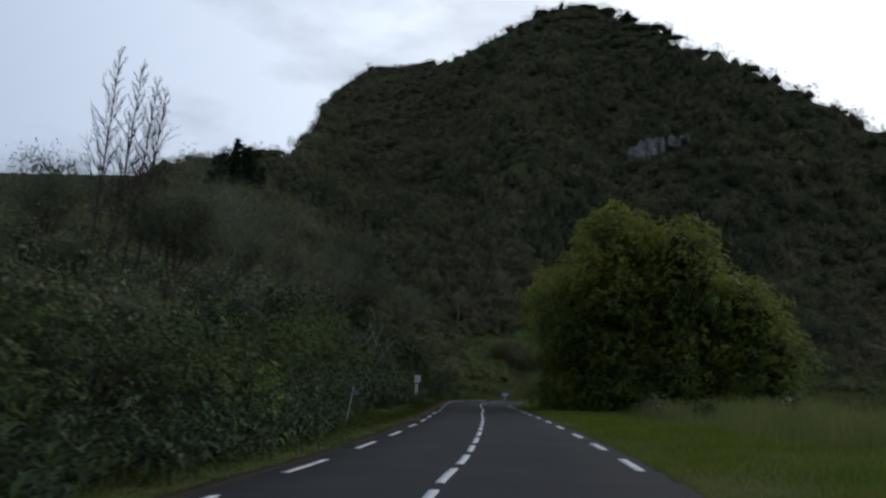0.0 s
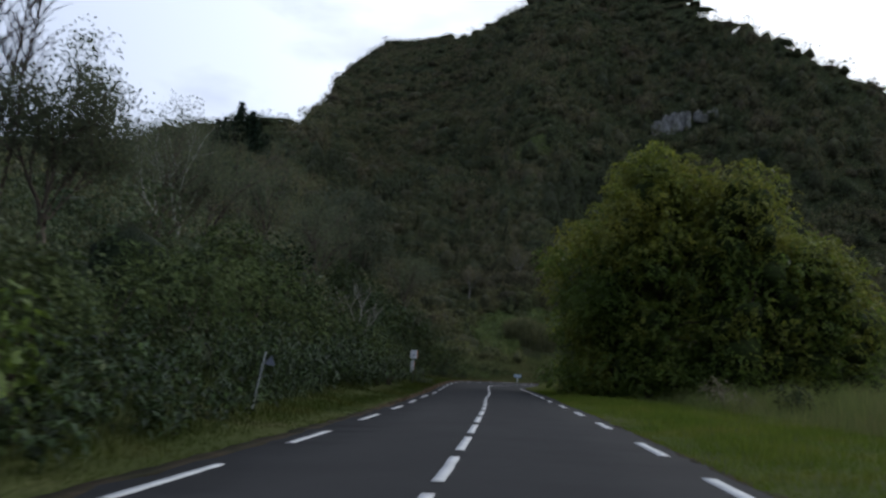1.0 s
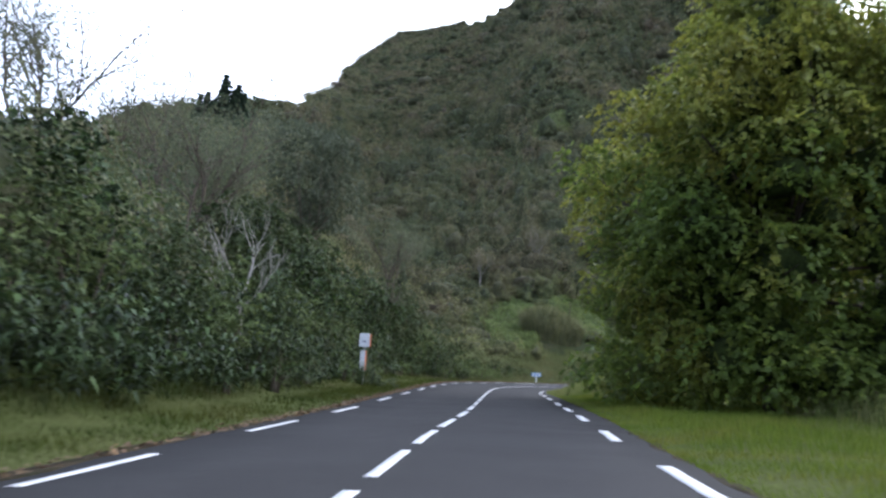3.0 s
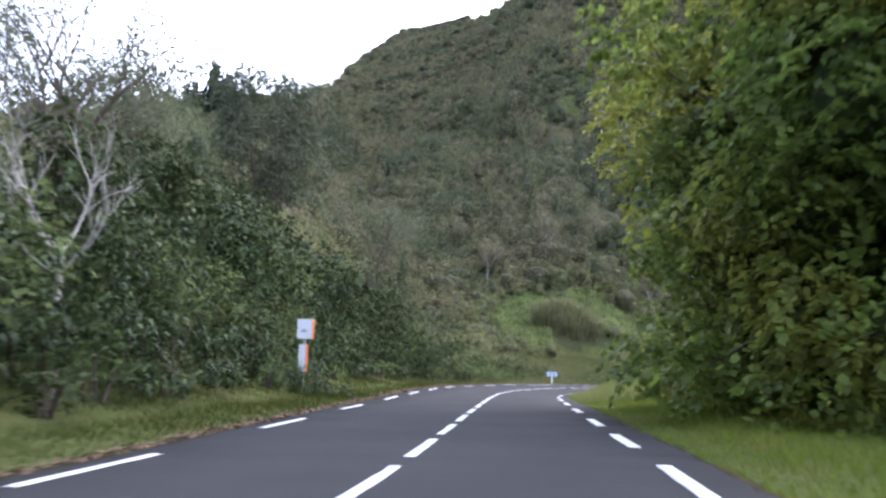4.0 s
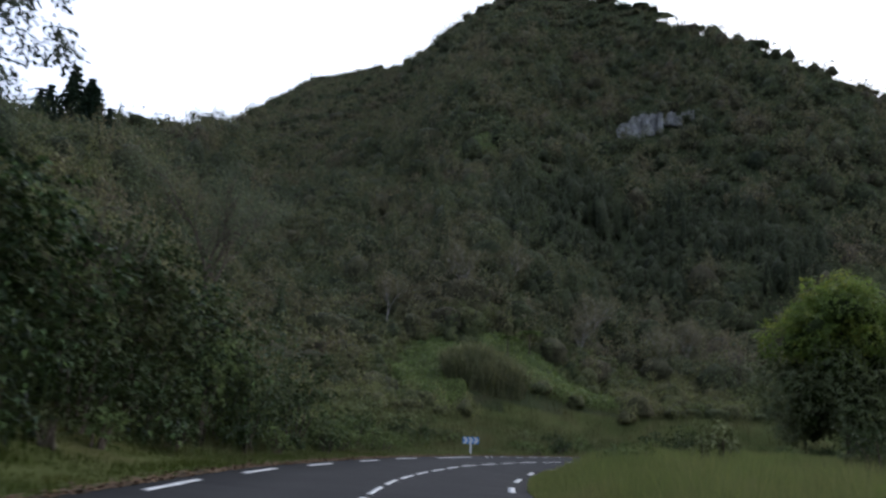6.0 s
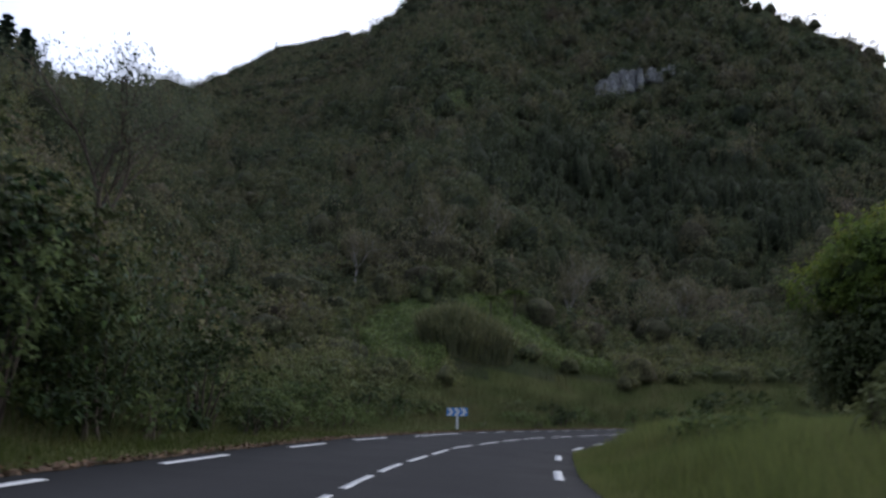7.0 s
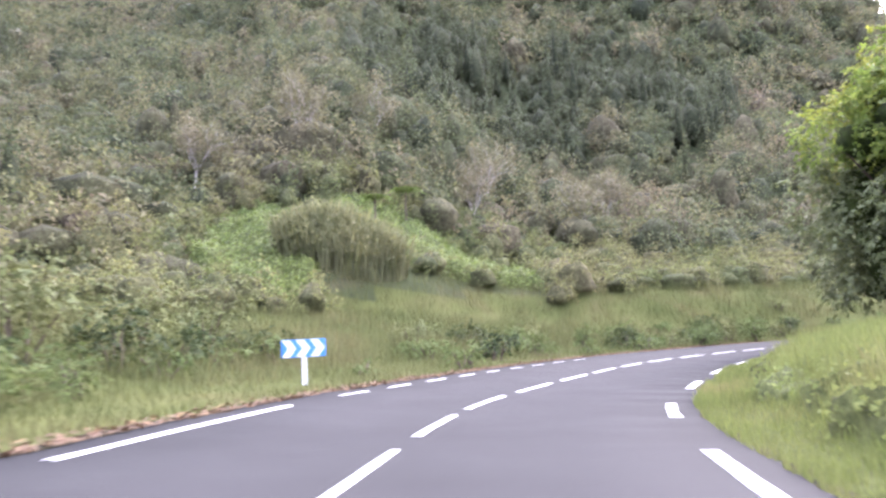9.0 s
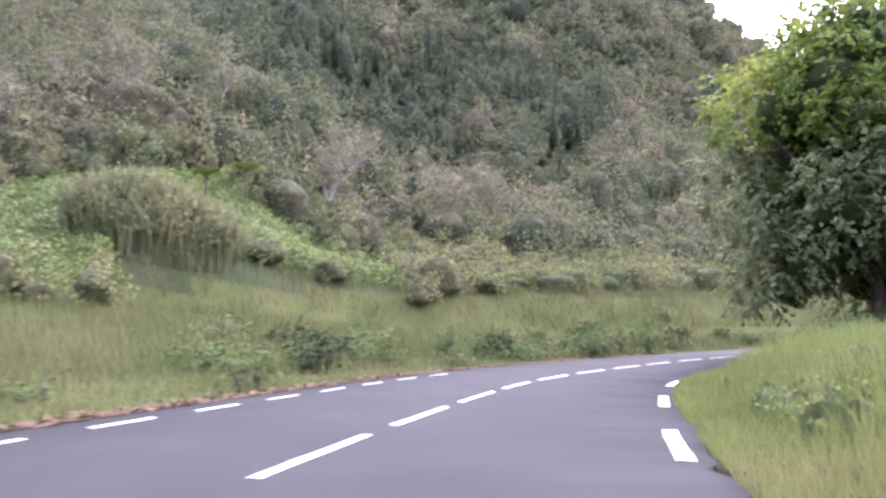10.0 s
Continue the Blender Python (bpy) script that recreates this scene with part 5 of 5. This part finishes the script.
def shrub(at, r, tall, seed, material, label, leaf=0.22, per=900, fold=True):
    rng = np.random.default_rng(seed)
    x, y = at
    z = float(height(np.array([x]), np.array([y]))[0]) - 0.05
    bush = thing("shrub", label, "shrub", "shrubs along the road bank", at=(x, y, z))
    if material == M["broadleaf"]:
        paths, v, f = canes(rng, r, tall, int(9 + 7 * r * r), leaf * 1.6, leaf * 0.42, 13)
        tv, tf = tubes(paths, 3)
        tagged(piece("stem", poly_mesh("stem", tv, tf, M["weed"], True), bush, "green upright stems"), kind="stuff")
        piece("foliage", poly_mesh("foliage", v, f, material), bush, "long arching leaves")
        return bush
    paths = []
    vs, fs, base = [], [], 0
    for k in range(6):
        a = rng.uniform(0, 6.28)
        w = rng.uniform(0.1, 0.75) * r
        h = tall * rng.uniform(0.3, 0.85)
        c = np.array([w * math.cos(a), w * math.sin(a), h])
        paths.append([(np.array([0.2 * math.cos(a), 0.2 * math.sin(a), 0]), 0.05), (c * np.array([0.6, 0.6, 0.6]), 0.035), (c, 0.012)])
        rr = (r * rng.uniform(0.4, 0.7),) * 2 + (tall * rng.uniform(0.22, 0.42),)
        n = int(per * (rr[0] * rr[1] * rr[2]) ** (2 / 3))
        p, nrm = lobe_points(rng, c, rr, n, 0.5)
        ok = p[:, 2] > 0.02
        m = max(4, int(ok.sum()) // 8)
        v, f = sprays(rng, p[ok][:m], nrm[ok][:m], leaf * 2.6, leaf, leaf * 0.5, 8, 0.2)
        vs.append(v)
        fs.append(f + base)
        base += len(v)
    tv, tf = tubes(paths, 5)
    piece("stem", poly_mesh("stem", tv, tf, M["bark"], True), bush)
    piece("foliage", poly_mesh("foliage", np.concatenate(vs), np.concatenate(fs), material), bush)
    return bush


def left_hedge():
    rng = np.random.default_rng(22)
    k = 0
    y = 5.0
    while y < 150:
        d0 = float(hedge_line(y))
        far = y > 124
        for back, tall, r in ((-0.7, 1.3, 0.9), (-2.0, 2.5, 1.6), (-4.2, 4.0, 2.3)):
            p = on_road(s_at(y + rng.uniform(-0.8, 0.8)), d0 + back + rng.uniform(-0.4, 0.3))
            low = 0.7 if y > 126 else (1.5 if 102 < y and back < -1 else float(np.interp(y, [12, 55], [0.5, 1.0])))
            kind = ("weed", "shrub", "olive")[k % 3] if far else ("broadleaf", "broadleaf", "shrub", "broadleaf", "broadleaf", "weed")[k % 6] if y < 62 else ("broadleaf", "shrub", "broadleaf", "shrub", "weed")[(k * 7) % 5]
            words = {"broadleaf": "dense dark green broad-leaved shrub on the road bank", "shrub": "dense olive green shrub on the road bank", "weed": "light green leafy weeds at the foot of the bank", "olive": "soft olive shrub at the end of the bank"}[kind]
            shrub((float(p[0]), float(p[1])), r * rng.uniform(0.8, 1.25), tall * low * rng.uniform(0.75, 1.3), 500 + k, M[kind], words, leaf=(0.3 if kind == "broadleaf" else 0.22) * (0.75 if y < 45 else 1), per=(200 if kind == "broadleaf" else 260) * (1.5 if y < 45 else 0.85))
            k += 1
        y += 2.3 if y < 118 else 3.4


left_hedge()


def right_weeds():
    rng = np.random.default_rng(23)
    for k, (x, y, r, h, kind) in enumerate(((18, 52, 1.2, 1.5, "shrub"), (21, 47, 1.3, 1.7, "dry_scrub"), (24, 44, 1.4, 1.8, "shrub"), (16.5, 58, 1.3, 1.6, "dry_scrub"), (27, 50, 1.6, 2.0, "shrub"), (31, 46, 1.6, 2.0, "dry_scrub"),
                                            (19.5, 129, 1.5, 1.7, "shrub"), (21.5, 131, 1.6, 1.8, "shrub"), (15.2, 116.4, 1.0, 1.0, "weed"), (15.6, 119.8, 1.0, 0.9, "lime"), (14.6, 118.8, 0.9, 1.0, "weed"), (16.9, 114.4, 0.6, 2.1, "olive"), (17.9, 115.2, 0.7, 2.3, "olive"), (28, 122, 1.8, 2.0, "shrub"),
                                            (44, 160, 1.5, 1.6, "shrub"), (40, 157, 1.4, 1.3, "weed"), (13.4, 93.5, 1.0, 1.1, "weed"), (14.5, 97, 1.2, 1.3, "lime"))):
        words = {"shrub": "low green shrub in the meadow grass", "dry_scrub": "dry brownish shrub in the tall grass", "weed": "light green leafy weeds in the grass", "lime": "bright yellow-green bush in the grass", "olive": "tall olive weed stalks in the grass"}[kind]
        shrub((x, y), r, h, 800 + k, M[kind], words, leaf=0.2, per=450)
    for k, (x, y, r, h) in enumerate(((0.2, 127.0, 1.5, 1.5), (2.2, 129.5, 1.6, 1.6), (1.0, 132.5, 1.8, 2.0), (3.8, 133.5, 1.5, 1.4), (4.6, 137.5, 1.6, 1.5), (2.6, 137.0, 1.8, 2.0), (5.6, 141.0, 1.3, 1.1), (16.6, 151.6, 0.9, 0.9), (12.6, 149.0, 0.7, 0.6), (31, 167, 1.2, 1.1), (26, 163, 1.0, 0.8), (36, 170, 1.5, 1.4), (42, 173, 1.6, 1.6))):
        shrub((x, y), r, h, 840 + k, M["weed"], "light green leafy weeds beside the outer road edge", leaf=0.16, per=520)


right_weeds()


def bank_foot():
    """Tall soft olive bushes where the bank runs out into the meadow."""
    for k, (x, y, r, h) in enumerate(((-6, 124, 2.0, 4.4), (-9.5, 129, 2.2, 5.0), (-4.5, 131, 1.9, 3.8), (-8, 136, 2.2, 4.6), (-2.5, 138, 1.8, 3.2), (-11, 122, 2.2, 5.2), (-12.5, 136, 2.4, 5.0), (-5.5, 143, 2.0, 3.8), (-10, 145, 2.2, 4.2))):
        shrub((x, y), r, h, 900 + k, M["olive"] if k % 3 else M["weed"], "tall soft olive bush at the end of the bank", leaf=0.2, per=330)


bank_foot()


def yellow_bush():
    shrub((-3.6, 25.6), 0.7, 2.4, 870, M["lime"], "yellow-green leafy bush standing out of the dark hedge", leaf=0.26, per=420)


yellow_bush()


def outer_weeds():
    """Leafy weeds and low bushes along the outer edge of the bend."""
    rng = np.random.default_rng(57)
    s0 = s_at(153)
    for k in range(30):
        p = on_road(s0 + 1.75 * k + rng.uniform(-0.8, 0.8), -(6.2 + 9.5 * rng.random() ** 1.3))
        kind = ("weed", "shrub", "weed", "olive")[k % 4]
        words = {"weed": "light green leafy weeds beside the outer road edge", "shrub": "low dark green bush beside the outer road edge", "olive": "soft olive bush beside the outer road edge"}[kind]
        shrub((float(p[0]), float(p[1])), rng.uniform(0.9, 1.7), rng.uniform(0.8, 1.7), 1000 + k, M[kind], words, leaf=0.2, per=380)


outer_weeds()


def hedge_plate(at):
    plate = thing("hedge_plate", "small green plate on a thin post in the hedge", "plate", at=at)
    part("post", box((0.05, 0.05, 1.5), (0, 0.03, 0.75), 0.006), M["galv"], plate, "thin grey post")
    part("panel", box((0.3, 0.02, 0.31), (0, 0, 1.38), 0.008), M["green"], plate, "faded green panel")


hedge_plate((-3.37, 9.9, -0.1))


def marker_weeds():
    for k, (x, y, r, h) in enumerate(((-1.5, 84.8, 0.7, 0.95), (-2.5, 84.9, 0.8, 1.2), (-2.2, 86.6, 0.9, 1.3), (-3.2, 86.2, 1.0, 1.7), (-0.9, 86.2, 0.6, 0.7))):
        shrub((x, y), r, h, 880 + k, M["broadleaf"], "dark leafy weeds round the foot of the marker", leaf=0.2, per=420)


marker_weeds()


def leaf_litter():
    """Fallen leaves along the outer edge of the asphalt."""
    rng = np.random.default_rng(45)
    n = 9000
    s = s_at(40) + rng.random(n) ** 0.6 * (s_at(166) + 5 - s_at(40))
    d = edge(np.interp(s, LINE_S, LINE[:, 1]), -1) - 0.38 - np.abs(rng.normal(size=n)) * 0.28
    p = on_road(s, d)
    z = np.maximum(height(p[:, 0], p[:, 1]), np.array([camber(a, b) for a, b in zip(s, d)])) + 0.03
    up = np.tile([0, 0, 1.0], (n, 1))
    v, f = leaf_cards(rng, np.c_[p, z], up, 0.11, 0.075, False, 0, 0.3)
    tagged(new("leaf_litter", poly_mesh("leaf_litter", v, f, M["litter"])), "reddish-brown fallen leaves along the road edge", "litter", kind="stuff")


leaf_litter()


def chevron_sign(at, yaw):
    sign = thing("chevron_sign", "blue and white chevron bend sign on a single post", "road sign", at=(at[0], at[1], at[2]))
    sign.rotation_euler = (0, 0, radians(yaw))
    wide, tall, low = 1.2, 0.47, 0.9
    part("panel", box((wide, 0.03, tall), (0, 0, low + tall / 2), 0.006), M["blue"], sign, "blue sign panel")
    for k in range(3):
        bm = bmesh.new()
        x0 = -wide / 2 + 0.02 + k * 0.385
        front = [(x0, low + 0.01), (x0 + 0.22, low + 0.01), (x0 + 0.39, low + tall / 2), (x0 + 0.22, low + tall - 0.01), (x0, low + tall - 0.01), (x0 + 0.17, low + tall / 2)]
        a = [bm.verts.new((x, -0.0155, z)) for x, z in front]
        b = [bm.verts.new((x, -0.020, z)) for x, z in front]
        for q in ((0, 1, 2, 5), (5, 2, 3, 4)):
            bm.faces.new([b[i] for i in q])
        for i in range(6):
            bm.faces.new((a[i], a[(i + 1) % 6], b[(i + 1) % 6], b[i]))
        bmesh.ops.recalc_face_normals(bm, faces=bm.faces[:])
        part("chevron", bm, M["white"], sign, "white chevron")
    part("post", box((0.13, 0.05, low + 0.4), (0, 0.042, (low + 0.4) / 2 - 0.05), 0.01), M["white"], sign, "white flat post")
    return sign


chevron_sign((10.55, 144.6, 0.12), -16)


def marker_post(at, yaw):
    post = thing("roadside_marker", "white marker box with orange sides on a post", "marker post", at=at)
    post.rotation_euler = (0, 0, radians(yaw))
    part("post", box((0.09, 0.07, 2.3), (0, 0.02, 1.15), 0.01), M["galv"], post, "grey post")
    part("lower_plate", box((0.27, 0.18, 1.02), (-0.05, -0.02, 1.46), 0.012), M["white"], post)
    part("upper_plate", box((0.58, 0.18, 0.72), (0, -0.02, 2.54), 0.015), M["white"], post)
    for z, h, x in ((2.54, 0.72, 0.3), (1.46, 1.02, 0.095)):
        part("side_panel", box((0.02, 0.22, h), (x, 0.0, z), 0.006), M["orange"], post, "orange side panel")
    for z, w in ((2.5, 0.12), (2.45, 0.22)):
        part("print_mark", box((w, 0.004, 0.035), (-0.02, -0.113, z)), M["ink"], post, "small dark print")


marker_post((-2.0, 85.7, 0.0), -6)


def grass_field(name, rng, n, s0, s1, d0, d1, tall, material, label, power=1.0, low=0.35):
    """Blades that grow taller away from the road edge, in uneven tufts."""
    s = rng.uniform(s0, s1, n)
    u = rng.random(n) ** power
    d = d0 + (d1 - d0) * u
    if abs(d0) > 6:
        # ragged outline for the reed beds
        w = np.sin(s * 0.9) + np.sin(s * 0.37 + d) + np.sin(d * 1.3)
        fit = (np.minimum(np.minimum(s - s0, s1 - s) * 0.5, np.minimum(u, 1 - u) * abs(d1 - d0)) > 1.6 + 1.1 * w)
        s, u, d = s[fit], u[fit], d[fit]
        n = len(s)
    p = on_road(s, d)
    if d0 < 0 and d1 < -9:
        far = np.hypot(p[:, 0] - 10.5, p[:, 1] - 144.0) > 1.1
        p, u = p[far], u[far]
        n = len(p)
    z = height(p[:, 0], p[:, 1])
    h = tall * rng.uniform(0.4, 1.2, n) * (0.8 + 0.45 * waves(p[:, 0], p[:, 1], 3.5, 8) + 0.3 * waves(p[:, 0], p[:, 1], 11, 18)) * (low + (1 - low) * ease(0.02, 0.25, u))
    a = rng.uniform(0, 6.28, n)
    lean = rng.normal(size=(n, 2)) * 0.27 * h[:, None]
    w = 0.008 + 0.011 * h
    b = np.c_[p, z - 0.02]
    side = np.stack([np.cos(a) * w, np.sin(a) * w, np.zeros(n)], 1)
    tip = b + np.c_[lean, h]
    v = np.stack([b - side, b + side, tip], 1).reshape(-1, 3)
    me = poly_mesh(name, v, np.arange(3 * n).reshape(n, 3), material)
    tagged(new(name, me), label, "grass", kind="stuff")


def cane_clump():
    """A dense clump of tall dry cane among the creepers."""
    rng = np.random.default_rng(51)
    n = 2600
    a, q = rng.uniform(0, 6.28, n), np.sqrt(rng.random(n))
    p = np.stack([15.6 + 5.4 * q * np.cos(a), 190.8 + 2.6 * q * np.sin(a)], 1)
    z = height(p[:, 0], p[:, 1])
    h = 5.0 * (1 - 0.3 * q ** 2) * rng.uniform(0.55, 1.1, n)
    lean = rng.normal(size=(n, 2)) * 0.14 * h[:, None]
    a = rng.uniform(0, 6.28, n)
    side = np.stack([np.cos(a), np.sin(a), 0 * a], 1) * 0.06
    b = np.c_[p, z - 0.1]
    v = np.stack([b - side, b + side, b + np.c_[lean * 0.5, h * 0.7] + side * 1.6, b + np.c_[lean, h]], 1).reshape(-1, 3)
    me = poly_mesh("cane_clump", v, np.arange(4 * n).reshape(n, 4), M["cane"])
    clump = tagged(new("cane_clump", me), "dense clump of tall leafy cane on the slope", "cane", kind="stuff")
    c = np.repeat(b + np.c_[lean * 0.7, h * 0.8], 5, 0) + rng.normal(size=(5 * n, 3)) * np.array([0.4, 0.4, 0.45])
    v, f = leaf_cards(rng, c, rng.normal(size=c.shape), 0.4, 0.14, False, 0.5)
    piece("cane_leaves", poly_mesh("cane_leaves", v, f, M["cane"]), clump, "olive cane leaves")


cane_clump()


def leaning_sign(at):
    post = thing("leaning_sign", "leaning grey post with a small warning sign seen from behind", "road sign", at=at)
    post.rotation_euler = (0.05, radians(8), 0.3)
    tv, tf = tubes([[(np.zeros(3), 0.022), (np.array([0, 0, 1.42]), 0.022)]], 8)
    piece("post", poly_mesh("post", tv, tf, M["galv"], True), post, "grey steel post")
    bm = bmesh.new()
    pts = [(0.02, 1.12), (0.3, 1.12), (0.16, 1.37)]
    a = [bm.verts.new((x, -0.04, z)) for x, z in pts]
    b = [bm.verts.new((x, -0.06, z)) for x, z in pts]
    bm.faces.new(a)
    bm.faces.new(b[::-1])
    for i in range(3):
        bm.faces.new((a[i], b[i], b[(i + 1) % 3], a[(i + 1) % 3]))
    bmesh.ops.recalc_face_normals(bm, faces=bm.faces[:])
    part("plate", bm, M["ink"], post, "dull dark back of a triangular plate")


leaning_sign((-2.4, 34.6, 0.02))


def verges():
    rng = np.random.default_rng(41)
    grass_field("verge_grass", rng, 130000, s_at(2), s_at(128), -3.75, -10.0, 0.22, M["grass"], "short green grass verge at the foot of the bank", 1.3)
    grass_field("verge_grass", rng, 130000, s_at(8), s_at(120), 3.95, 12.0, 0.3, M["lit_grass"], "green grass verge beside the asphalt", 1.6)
    grass_field("bend_grass", rng, 150000, s_at(92), s_at(166) + 10, 3.86, 14.0, 0.9, M["bend_grass"], "tall green grass on the inside of the bend", 1.6, 0.3)
    grass_field("meadow_grass", rng, 230000, s_at(108), s_at(166) + 70, -4.4, -40.0, 1.05, M["meadow"], "tall olive meadow grass outside the bend", 1.3, 0.25)
    grass_field("tall_grass", rng, 50000, s_at(24), s_at(75), 9.0, 34.0, 1.7, M["bend_grass"], "tall reedy grass and weeds in the field")
    grass_field("field_grass", rng, 26000, s_at(90), s_at(135), 12.0, 44.0, 1.2, M["meadow"], "tall grass in the field inside the bend")


verges()
